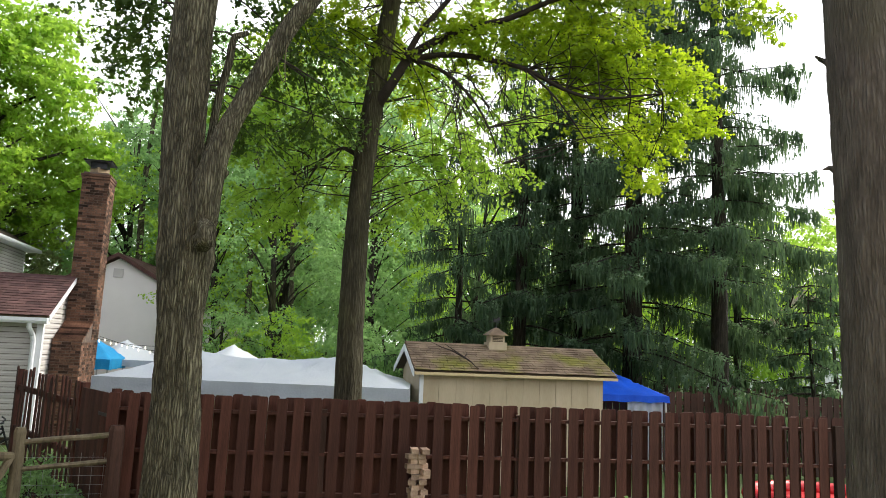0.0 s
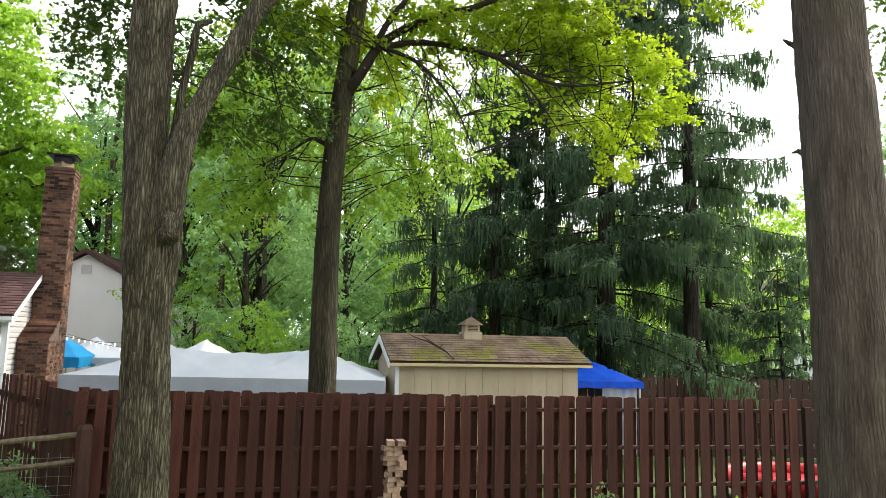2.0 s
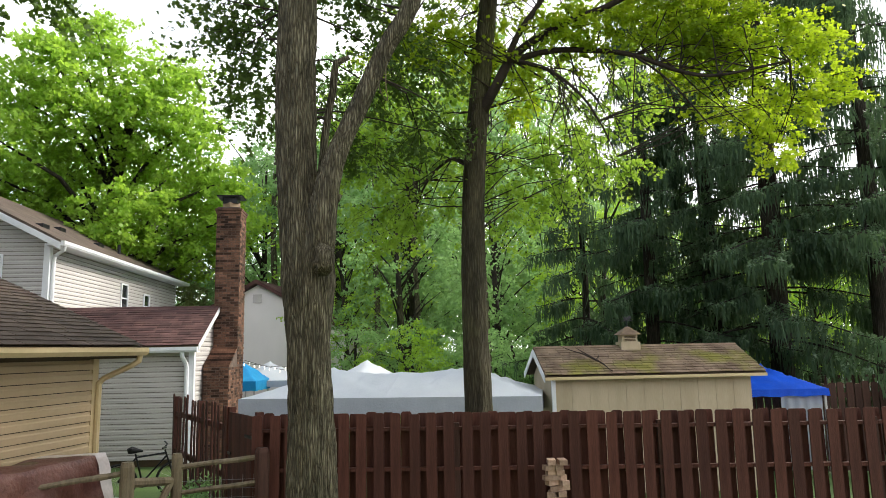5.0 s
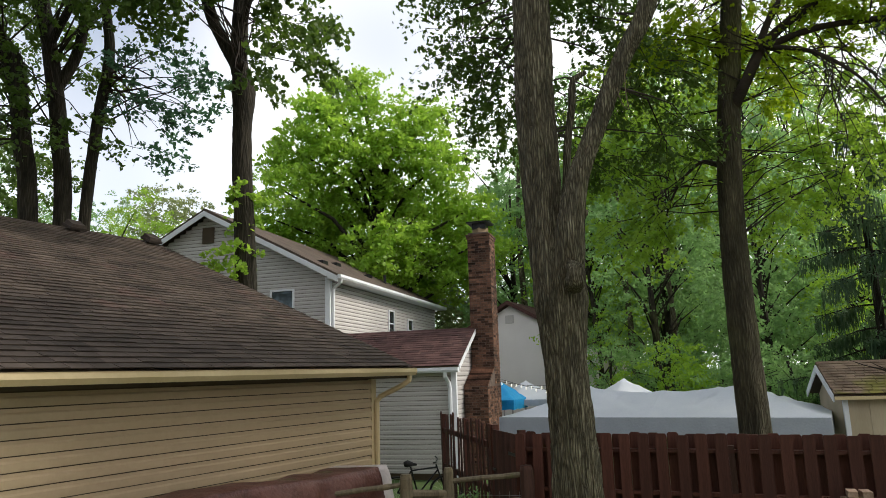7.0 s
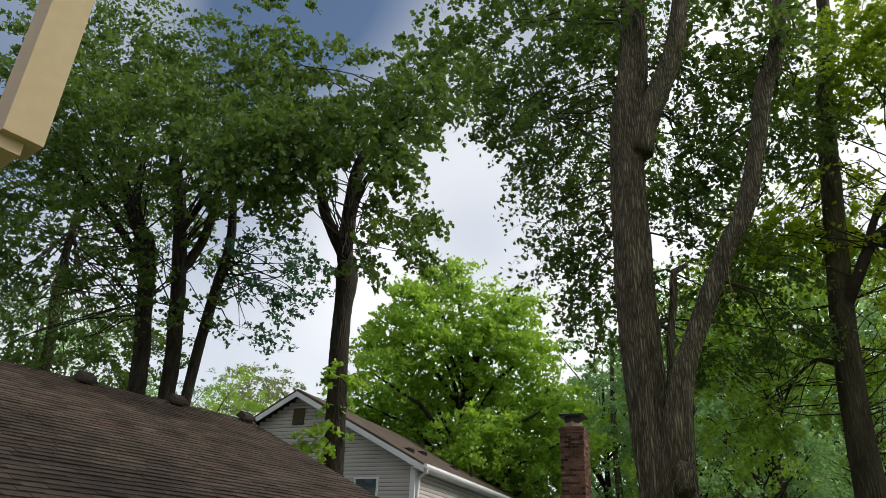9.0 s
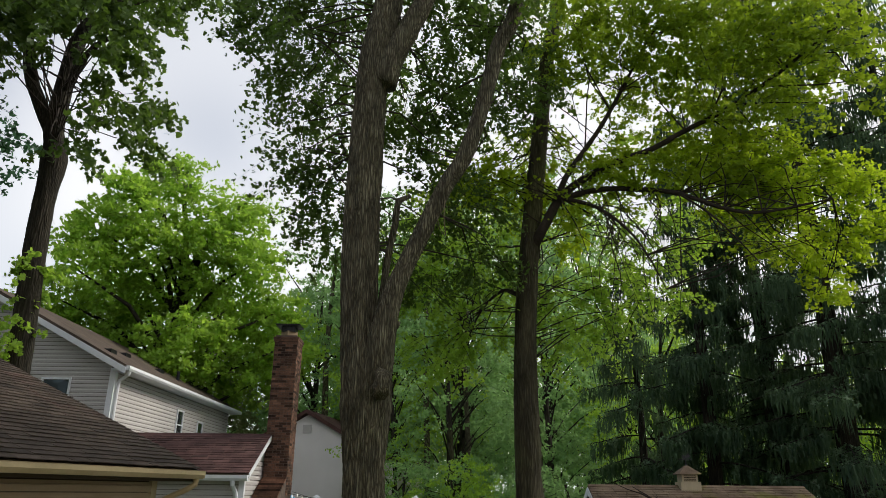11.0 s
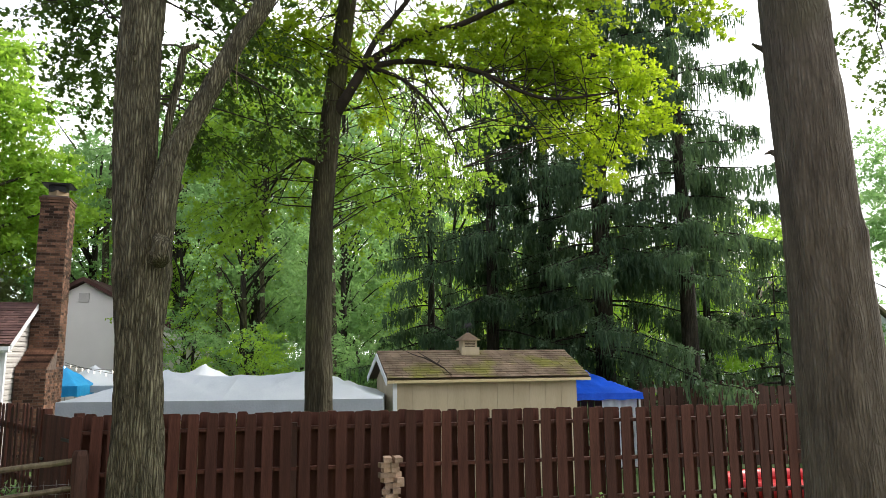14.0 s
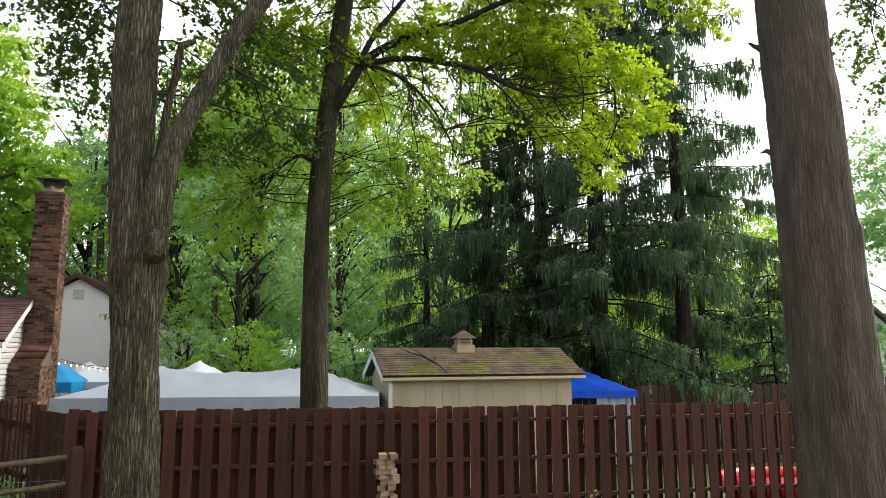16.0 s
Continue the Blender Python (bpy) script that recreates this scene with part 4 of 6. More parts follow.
while x < F_LEN:
    front = k % 2 == 0
    part("fence_board", rf.choice(boards), STAINED if x < 8.2 or rf.random() < 0.4 else STAINED_DARK, fence,
         m=pose(x + rf.uniform(-0.005, 0.005), (-0.064 if front else 0.046) + rf.uniform(-0.004, 0.004), 0.025 - 0.004 * x + rf.uniform(-0.008, 0.008), rf.uniform(-0.4, 0.4), rf.uniform(-0.35, 0.35), rf.uniform(-1.2, 1.2)))
    x += F_PITCH / 2
    k += 1
for z in (1.62, 1.155, 0.69, 0.2):
    part("rail", Geo().box((-0.05, -0.045, z), (F_LEN, 0.045, z + 0.038)), STAINED, fence)
x = 0.0
while x < F_LEN + 0.1:
    part("post", Geo().box((x - 0.045, -0.043, -0.1), (x + 0.045, 0.043, 1.70)), STAINED_DARK, fence)
    x += 2.42
part("post", Geo().box((9.04, -0.13, -0.1), (9.14, -0.075, 1.70)), STAINED_DARK, fence, "grey weathered post")

# fence running back to the house: boards, solid gate, open pickets
L_A, L_B = Vector((-3.82, 8.45, 0)), Vector((-6.95, 11.75, 0))
L_ANG = math.degrees(math.atan2(L_B.y - L_A.y, L_B.x - L_A.x))
L_LEN = (L_B - L_A).length
LM = tilted(L_ANG, L_A.x, L_A.y)
side_fence = thing("fence", "dark red-brown picket fence with gaps between the pickets", "fence", LM)
thin = [fence_board(0.088, 1.80 + 0.03 * j, 0.018, 0.025).mesh("picket") for j in range(3)]
x = 1.24
while x < L_LEN:
    part("picket", rf.choice(thin), STAINED, side_fence, m=pose(x, 0.03, 0.02 + rf.uniform(-0.02, 0.03), rf.uniform(-1, 1), rf.uniform(-1, 1), 0))
    x += 0.205
for z in (1.50, 0.85, 0.25):
    part("rail", Geo().box((1.20, -0.02, z), (L_LEN, 0.028, z + 0.085)), STAINED, side_fence)
for x in (0.02, 1.19, 2.9, L_LEN):
    part("post", Geo().box((x - 0.045, -0.045, -0.1), (x + 0.045, 0.045, 1.84)), STAINED, side_fence)
gate = thing("gate", "solid dark red-brown wooden garden gate, closed", "gate", LM)
for j in range(8):
    part("gate_board", Geo().box((0.08 + j * 0.132, 0.03, 0.06), (0.08 + j * 0.132 + 0.129, 0.052, 1.78)), STAINED, gate)
part("cross_rail", Geo().box((0.08, 0.0, 1.40), (1.13, 0.028, 1.49)), STAINED, gate)
part("cross_rail", Geo().box((0.08, 0.0, 0.35), (1.13, 0.028, 0.44)), STAINED, gate)
part("hinge", Geo().box((0.08, 0.054, 1.50), (0.42, 0.060, 1.54)), METAL, gate)
part("latch", Geo().box((1.02, 0.054, 1.22), (1.16, 0.066, 1.25)), METAL, gate)

# second fence behind the blue canopy
far_fence = thing("fence", "dark brown board fence at the back of the garden", "fence", tilted(4, 3.6, 15.6))
fb = [fence_board(0.13, 1.72 + 0.02 * j, 0.018, 0.02).mesh("fence_board") for j in range(3)]
for j in range(66):
    part("fence_board", rf.choice(fb), STAINED_DARK, far_fence, m=pose(0.16 * j + 0.08, rf.uniform(-0.006, 0.006), rf.uniform(-0.02, 0.02), 0, rf.uniform(-0.7, 0.7), 0))
for z in (1.45, 0.4):
    part("rail", Geo().box((0, 0.02, z), (10.6, 0.07, z + 0.09)), STAINED_DARK, far_fence)
white_fence = thing("fence", "pale weathered lattice-topped fence in the neighbouring yard", "fence", tilted(6, 6.0, 19.3))
for j in range(64):
    part("picket", fb[0], SHEDWALL, white_fence, m=pose(0.17 * j, 0, 0.02, 0, 0, 0) @ Matrix.Diagonal((0.55, 1, 1.0, 1)))
part("rail", Geo().box((0, 0.02, 1.45), (10.9, 0.06, 1.53)), SHEDWALL, white_fence)
part("rail", Geo().box((0, 0.02, 0.4), (10.9, 0.06, 0.48)), SHEDWALL, white_fence)

# split-rail fence with wire mesh
rails = thing("rail_fence", "weathered split-rail fence backed with wire mesh", "fence")
P1, P2, P3, P4 = Vector((-3.62, 8.10, 0)), Vector((-4.55, 7.82, 0)), Vector((-4.78, 7.22, 0)), Vector((-5.55, 6.75, 0))
for p, h, r, mt in ((P1, 1.46, 0.085, STAINED_DARK), (P2, 1.43, 0.062, GREYWOOD), (P3, 1.42, 0.075, GREYWOOD), (P4, 1.2, 0.07, GREYWOOD)):
    part("post", Geo().tube([p + Vector((0, 0, z)) for z in (-0.1, 0.4, 0.9, h - 0.05, h)], [r * 1.05, r, r, r, r * 0.8], seg=10, rough=0.006, step=0.06, seed=p.x), mt, rails)
for a, b, zs in ((P1, P2, (1.27, 0.98, 0.55)), (P3, P4, (1.22, 0.85, 0.45))):
    for z in zs:
        q = [a.lerp(b, s) + Vector((0, 0, z + 0.09 * (1 - s) + 0.006 * math.sin(s * 9 + z))) for s in (-0.03, 0.3, 0.6, 1.03)]
        part("rail", Geo().tube(q, [0.025, 0.029, 0.027, 0.024], seg=8, rough=0.006, step=0.06, seed=z), GREYWOOD, rails)
part("brace", Geo().tube([P3 + Vector((0.02, 0.0, 1.2)), P2 + Vector((-0.02, 0, 1.12))], [0.05, 0.045], seg=8, rough=0.005, step=0.06), GREYWOOD, rails)
part("brace", Geo().tube([P2 + Vector((-0.03, -0.05, 1.14)), P3.lerp(P2, 0.3) + Vector((0, -0.03, 0.5))], [0.04, 0.04], seg=8, rough=0.005, step=0.06), GREYWOOD, rails)
mesh_wire = Geo()
for j in range(11):
    z = 0.1 + j * 0.1
    mesh_wire.tube([P1 + Vector((0, 0.05, z)), P2 + Vector((0, 0.05, z))], [0.0016, 0.0016], seg=4)
for j in range(9):
    p = P1.lerp(P2, j / 8)
    mesh_wire.tube([p + Vector((0, 0.05, 0.1)), p + Vector((0, 0.05, 1.15))], [0.0016, 0.0016], seg=4)
part("wire_mesh", mesh_wire, STEEL, rails, "thin galvanised wire mesh")

# ---- stacked bricks ----
stack = thing("brick_stack", "leaning stack of loose pale red bricks against the fence", "brick stack", tilted(F_ANG + 8, -0.22, 8.32))
one = Geo().box((-0.095, -0.044, 0), (0.095, 0.044, 0.054)).mesh("brick")
rk = random.Random(5)
for j in range(23):
    z = j * 0.0575
    taper = 1 - 0.55 * j / 22
    for c in range(3 if j < 9 else 2):
        off = (c - (1 if j < 9 else 0.5)) * 0.15 * taper
        part("brick", one, PALEBRICK, stack, m=pose(off + rk.uniform(-0.03, 0.03) + 0.05 * (j / 22), rk.uniform(-0.03, 0.03), z, 0, 0, rk.choice((70, 88, 80, 12, 95)) + rk.uniform(-8, 8)))
for j, (x, y, z) in enumerate(((0.28, -0.05, 0.34), (0.34, -0.02, 0.28), (0.30, 0.02, 0.225), (0.30, -0.02, 0.17), (0.29, 0, 0.115), (0.31, 0.0, 0.0575), (0.30, 0, 0.0))):
    part("brick", one, PALEBRICK, stack, m=pose(x, y, z, 0, 0, 5 + 9 * j))
low = thing("brick_stack", "low stack of reddish loose bricks on the ground", "brick stack", tilted(F_ANG, -0.72, 8.2))
for j in range(9):
    for c in range(2):
        part("brick", one, PALEBRICK, low, m=pose(c * 0.21 - 0.1 + rk.uniform(-0.02, 0.02), rk.uniform(-0.02, 0.02), j * 0.0575, 0, 0, rk.uniform(-9, 9)))

# ---- covered bench with a tarp beside the garage wall ----
TMn = 30


def drape(s0, s1, n, out=0.0):
    """A stretch of the tarp, from s0 to s1 of its length: flat top, then folds down the front."""
    g = Geo()
    for i in range(n + 1):
        s = s0 + (s1 - s0) * i / n
        y = 4.15 + s * 3.75
        crest = 1.40 - 0.02 * s + 0.035 * math.sin(s * 6.0) + 0.02 * noise.noise((s * 7, 0, 3))
        for j in range(TMn + 1):
            v = j / TMn
            if v < 0.3:
                x, z = -6.42 + v / 0.3 * 0.86, crest + 0.05 * (v / 0.3) + 0.03 * noise.noise((s * 11, v * 5, 2))
            else:
                q = (v - 0.3) / 0.7
                fold = (0.05 * math.sin(s * 24 + q * 9 + 3 * noise.noise((s * 4, q * 2, 4))) + 0.03 * math.sin(s * 57 - q * 7)) * min(1, q * 3.0)
                x, z = -5.56 + 0.05 * math.sin(min(q, 0.15) / 0.15 * 1.57) + fold + 0.16 * q + out, crest + 0.05 - q * 1.32
            g.v.append((x, y + 0.03 * noise.noise((s * 9, v * 9, 1)), z + out * 0.3))
    for i in range(n):
        for j in range(TMn):
            k = i * (TMn + 1) + j
            g.f.append([k, k + TMn + 1, k + TMn + 2, k + 1])
    return g


cover = thing("tarp_cover", "glossy brown plastic tarp draped over stacked goods by the wall", "tarp")
part("sheet", drape(0.0, 0.955, 90), TARP, cover, smooth=True)
part("end_flap", drape(0.95, 1.0, 10, 0.012), TARP_EDGE, cover, "crumpled silver edge of the tarp", smooth=True)
part("side_flap", Geo().add([(-5.56, 7.9, 1.38), (-6.40, 7.92, 1.36), (-6.40, 8.0, 0.0), (-5.40, 7.98, 0.0)], [(0, 1, 2, 3)]), TARP_EDGE, cover)
goods = thing("storage_crate", "wooden crate hidden under the tarp", "crate")
part("body", Geo().box((-6.3, 4.25, 0), (-5.66, 7.8, 1.36)), GREYWOOD, goods)
tool = thing("power_tool", "yellow and black tool case standing beside the tarp", "tool case", tilted(10, -5.95, 3.95))
part("body", Geo().box((-0.14, -0.11, 0.95), (0.14, 0.09, 1.50)).box((-0.10, -0.14, 1.05), (0.10, -0.11, 1.40)), RUBBER, tool)
part("panel", Geo().box((-0.15, -0.05, 1.0), (0.15, 0.03, 1.515)), YELLOW, tool)
part("stand", Geo().box((-0.2, -0.2, 0), (0.2, 0.2, 0.95)), GREYWOOD, tool)


# ---- bicycle by the wing ----
def wheel(parent, x):
    ring = [(x + 0.33 * math.cos(a), 0, 0.34 + 0.33 * math.sin(a)) for a in [2 * math.pi * k / 28 for k in range(29)]]
    w = part("wheel", Geo().tube(ring, [0.024] * 29, seg=7, cap=False), RUBBER, parent, "black tyre")
    rim = [(x + (p[0] - x) * 0.92, 0, 0.34 + (p[2] - 0.34) * 0.92) for p in ring]
    part("rim", Geo().tube(rim, [0.010] * 29, seg=5, cap=False), STEEL, w)
    sp = Geo()
    for k in range(14):
        sp.tube([(x, 0, 0.34), rim[2 * k]], [0.0025, 0.0025], seg=4)
    part("spokes", sp, STEEL, w)


bike = thing("bicycle", "black bicycle leaning beside the grey house wall", "bicycle", tilted(28, -7.75, 12.15) @ pose(0, 0, 0, 6, 0, 0) @ Matrix.Diagonal((0.92, 0.92, 0.92, 1)))
wheel(bike, -0.52)
wheel(bike, 0.52)
fr = Geo()
for a, b in (((-0.52, 0, 0.34), (-0.08, 0, 0.30)), ((-0.08, 0, 0.30), (-0.22, 0, 0.88)), ((-0.52, 0, 0.34), (-0.20, 0, 0.80)), ((-0.20, 0, 0.80), (0.34, 0, 0.86)), ((-0.08, 0, 0.30), (0.36, 0, 0.80)), ((0.33, 0, 0.92), (0.52, 0, 0.34))):
    fr.tube([a, b], [0.018, 0.018], seg=8)
part("frame", fr, METAL, bike)
part("saddle", Geo().tube([(-0.36, 0, 0.93), (-0.28, 0, 0.945), (-0.16, 0, 0.93), (-0.08, 0, 0.925)], [0.05, 0.075, 0.035, 0.018], seg=10, step=0.03), RUBBER, bike)
part("handlebar", Geo().tube([(0.30, -0.30, 1.02), (0.36, -0.16, 1.0), (0.33, 0, 0.98), (0.36, 0.16, 1.0), (0.30, 0.30, 1.02)], [0.016] * 5, seg=8, step=0.05), METAL, bike)
part("crank", Geo().tube([(-0.08, -0.06, 0.30), (-0.08, 0.06, 0.30)], [0.09, 0.09], seg=16), METAL, bike)

# red play gear behind the fence
red = thing("paddling_pool", "red plastic play pool behind the fence", "pool", tilted(0, 6.3, 11.6, -0.36))
part("rim", Geo().tube([(1.1 * math.cos(a), 0.8 * math.sin(a), 0.70) for a in [2 * math.pi * k / 32 for k in range(33)]], [0.14] * 33, seg=10, cap=False), RED, red, smooth=True)
part("wall", Geo().tube([(0, 0, 0.0), (0, 0, 0.68)], [0.85, 0.9], seg=28), RED, red, smooth=True)


# ---- trees ----
def limb(parent, pts, material, seg=12, rough=0.0, step=0.12, seed=0.0, name="limb"):
    """pts: x, y, z, radius."""
    return part(name, Geo().tube([p[:3] for p in pts], [p[3] for p in pts], seg=seg, rough=rough, step=step, seed=seed), material, parent, smooth=True)


def crown(parent, blobs, material, per, leaves, size, shape, starts, seed, twig_r=0.006, share=0.35, length=0.45, droop=0.5, hub=None, flat=0.4, loose=0.16):
    pts, lines = boughs(blobs, per, leaves, length, seed, droop, hub, loose)
    part("crown", leaf_mesh("crown", pts, size, shape, flat, seed), material, parent)
    g, rnd = Geo(), random.Random(seed)
    for q in lines:
        if rnd.random() < share:
            g.tube(q, [twig_r, twig_r * 0.8, twig_r * 0.55, twig_r * 0.25], seg=4)
    if starts:
        ends = [(b[0] + rnd.uniform(-0.5, 0.5) * b[3], b[1] + rnd.uniform(-0.5, 0.5) * b[3], b[2] + rnd.uniform(-0.3, 0.5) * b[4]) for b in blobs for _ in range(3)]
        twigs(g, starts, ends, twig_r * 1.7, seed, 0.18)
    part("fine_branching", g, TWIG, parent, kind="stuff")


# the near maple with a forked limb
maple = thing("maple_tree", "mature maple with furrowed grey-brown bark and a forked limb", "tree")
T1 = [(-2.40, 6.57, -0.1, 0.332), (-2.41, 6.57, 0.4, 0.259), (-2.41, 6.57, 1.14, 0.231), (-2.42, 6.57, 1.95, 0.204), (-2.45, 6.56, 2.68, 0.190), (-2.46, 6.56, 3.25, 0.248), (-2.50, 6.55, 3.6, 0.225), (-2.56, 6.52, 4.09, 0.178),
      (-2.58, 6.50, 4.95, 0.185), (-2.56, 6.46, 5.76, 0.181), (-2.48, 6.38, 7.2, 0.166), (-2.32, 6.40, 8.2, 0.148), (-2.2, 6.4, 10.0, 0.105), (-2.0, 6.4, 12.5, 0.034)]
part("trunk", Geo().tube([p[:3] for p in T1], [p[3] for p in T1], seg=72, rough=0.022, step=0.045, seed=2.0), BARK_NEAR, maple, smooth=True)
L1 = [(-2.42, 6.50, 3.25, 0.15), (-2.3, 6.45, 3.65, 0.146), (-2.27, 6.43, 3.91, 0.135), (-2.18, 6.45, 4.36, 0.102), (-2.07, 6.5, 4.68, 0.09), (-1.93, 6.56, 5.02, 0.086), (-1.66, 6.64, 5.66, 0.083), (-1.44, 6.68, 6.04, 0.085), (-1.21, 6.72, 6.79, 0.078), (-1.05, 6.75, 7.48, 0.085), (-0.83, 6.76, 8.0, 0.078), (-0.5, 6.8, 10.0, 0.03)]
part("limb", Geo().tube([p[:3] for p in L1], [p[3] for p in L1], seg=36, rough=0.012, step=0.05, seed=5.0), BARK_NEAR, maple, smooth=True)
limb(maple, [(-2.36, 6.40, 6.9, 0.15), (-2.26, 6.41, 7.28, 0.139), (-2.06, 6.48, 7.77, 0.122), (-1.83, 6.55, 8.44, 0.106), (-1.5, 6.6, 10.5, 0.04)], BARK_NEAR, 20, 0.01)
limb(maple, [(-2.42, 6.7, 4.15, 0.045), (-2.41, 6.79, 4.47, 0.038), (-2.37, 6.8, 4.89, 0.037), (-2.30, 6.82, 5.33, 0.038), (-2.27, 6.83, 5.61, 0.036), (-2.14, 6.87, 5.68, 0.024)], BARK_NEAR, 10, 0.004, name="dead_stub")
part("burl", Geo().tube([(-2.26, 6.36, 3.32), (-2.20, 6.30, 3.38), (-2.19, 6.29, 3.48), (-2.25, 6.33, 3.56)], [0.05, 0.085, 0.075, 0.03], seg=24, rough=0.02, step=0.03, seed=9), BARK_NEAR, maple, "knotty bark burl", smooth=True)
part("hook", Geo().tube([(-2.27, 6.5, 4.05), (-2.16, 6.48, 4.03), (-2.10, 6.47, 4.09)], [0.05, 0.045, 0.02], seg=10, rough=0.004, step=0.03), BARK_NEAR, maple, smooth=True)
M1 = [(-3.4, 6.8, 8.5, 0.72, 0.54), (-3.8, 6.1, 8.1, 0.53, 0.40), (-4.6, 6.2, 8.3, 0.49, 0.36), (-3.4, 6.2, 7.4, 0.43, 0.32), (-3.7, 6.9, 7.3, 0.35, 0.26), (-3.8, 7.0, 6.6, 0.30, 0.22), (-3.5, 7.5, 7.1, 0.47, 0.36), (-3.4, 7.2, 6.0, 0.44, 0.33), (-3.7, 8.2, 5.8, 0.40, 0.30), (-3.6, 7.4, 6.5, 0.31, 0.23), (-2.6, 7.9, 7.3, 0.40, 0.30), (-2.0, 7.4, 7.3, 0.46, 0.34), (-2.2, 7.8, 6.5, 0.42, 0.31), (-2.3, 8.5, 6.0, 0.40, 0.30), (-1.8, 7.5, 8.3, 0.65, 0.49), (-1.1, 6.9, 8.0, 0.52, 0.39), (-1.1, 8.1, 7.7, 0.48, 0.36), (-2.6, 8.8, 5.3, 0.36, 0.27), (-2.9, 7.5, 5.7, 0.29, 0.22), (-1.8, 8.3, 6.1, 0.39, 0.29), (-1.6, 8.7, 5.4, 0.39, 0.29), (-3.5, 7.2, 7.9, 0.48, 0.36), (-2.1, 6.9, 8.3, 0.47, 0.35), (-4.4, 5.3, 7.8, 0.36, 0.27)]
M2 = [(-2.3, 6.5, 9.0, 0.8, 0.6), (-1.2, 7.1, 9.6, 0.9, 0.6), (-3.9, 6.2, 9.4, 1.0, 0.6), (-2.8, 7.4, 10.8, 1.4, 0.9), (-1.3, 9.6, 8.9, 0.8, 0.6), (-2.5, 9.5, 8.1, 0.7, 0.5), (-3.4, 9.2, 9.0, 0.8, 0.6)]
M1 = [(x, y, z, r * 1.1, q * 1.15) for x, y, z, r, q in M1 if x > -4.3]
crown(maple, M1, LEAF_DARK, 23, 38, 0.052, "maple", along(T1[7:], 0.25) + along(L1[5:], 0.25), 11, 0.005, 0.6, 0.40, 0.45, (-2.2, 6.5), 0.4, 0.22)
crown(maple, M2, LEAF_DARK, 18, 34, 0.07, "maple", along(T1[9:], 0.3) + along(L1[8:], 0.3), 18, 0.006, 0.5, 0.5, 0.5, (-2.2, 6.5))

# the second maple with bright sunlit sprays
sunny = thing("maple_tree", "slender maple behind the fence with sunlit yellow-green leaves", "tree")
T2 = [(-1.22, 9.66, -0.1, 0.242), (-1.22, 9.66, 0.9, 0.186), (-1.22, 9.65, 1.87, 0.177), (-1.23, 9.64, 2.87, 0.171), (-1.23, 9.64, 4.15, 0.156), (-1.16, 9.64, 5.39, 0.145), (-1.04, 9.63, 6.51, 0.132), (-0.91, 9.58, 7.5, 0.121), (-0.74, 9.55, 8.93, 0.107), (-0.5, 9.55, 10.23, 0.088), (-0.2, 9.6, 13, 0.028)]
part("trunk", Geo().tube([p[:3] for p in T2], [p[3] for p in T2], seg=36, rough=0.012, step=0.08, seed=4.0), BARK_OLIVE, sunny, smooth=True)
BA = [(-1.04, 9.62, 5.95, 0.09), (-0.86, 9.5, 6.19, 0.075), (-0.60, 9.48, 6.62, 0.068), (-0.25, 9.48, 6.88, 0.058), (0.24, 9.46, 7.10, 0.05), (0.75, 9.38, 7.21, 0.045), (1.25, 9.30, 7.42, 0.04), (1.92, 9.14, 7.66, 0.036), (2.62, 8.98, 8.06, 0.028), (3.4, 8.8, 8.6, 0.01)]
BB = [(-0.60, 9.48, 6.60, 0.055), (0.01, 9.48, 6.69, 0.043), (0.58, 9.44, 6.61, 0.038), (1.07, 9.40, 6.48, 0.035), (1.63, 9.30, 6.16, 0.028), (2.09, 9.20, 6.02, 0.022), (2.9, 9.0, 6.05, 0.008)]
BC = [(-0.66, 9.45, 6.55, 0.06), (-0.58, 9.42, 6.75, 0.05), (-0.42, 9.41, 7.04, 0.044), (0.03, 9.43, 7.66, 0.036), (0.41, 9.42, 8.29, 0.03), (0.9, 9.4, 9.2, 0.01)]
BD = [(-0.6, 9.46, 6.6, 0.04), (-0.1, 9.3, 6.35, 0.028), (0.3, 9.2, 5.95, 0.02), (0.55, 9.1, 5.5, 0.012), (0.75, 9.1, 5.0, 0.005)]
BE = [(-1.2, 9.62, 5.1, 0.035), (-1.55, 9.9, 5.35, 0.026), (-1.95, 10.1, 5.1, 0.018), (-2.25, 10.3, 4.6, 0.008)]
BF = [(1.07, 9.40, 6.48, 0.02), (1.5, 9.25, 6.0, 0.014), (2.0, 9.1, 5.2, 0.006)]
for b in (BA, BB, BC, BD, BE, BF):
    limb(sunny, b, TWIG, 8, 0.0, 0.1)
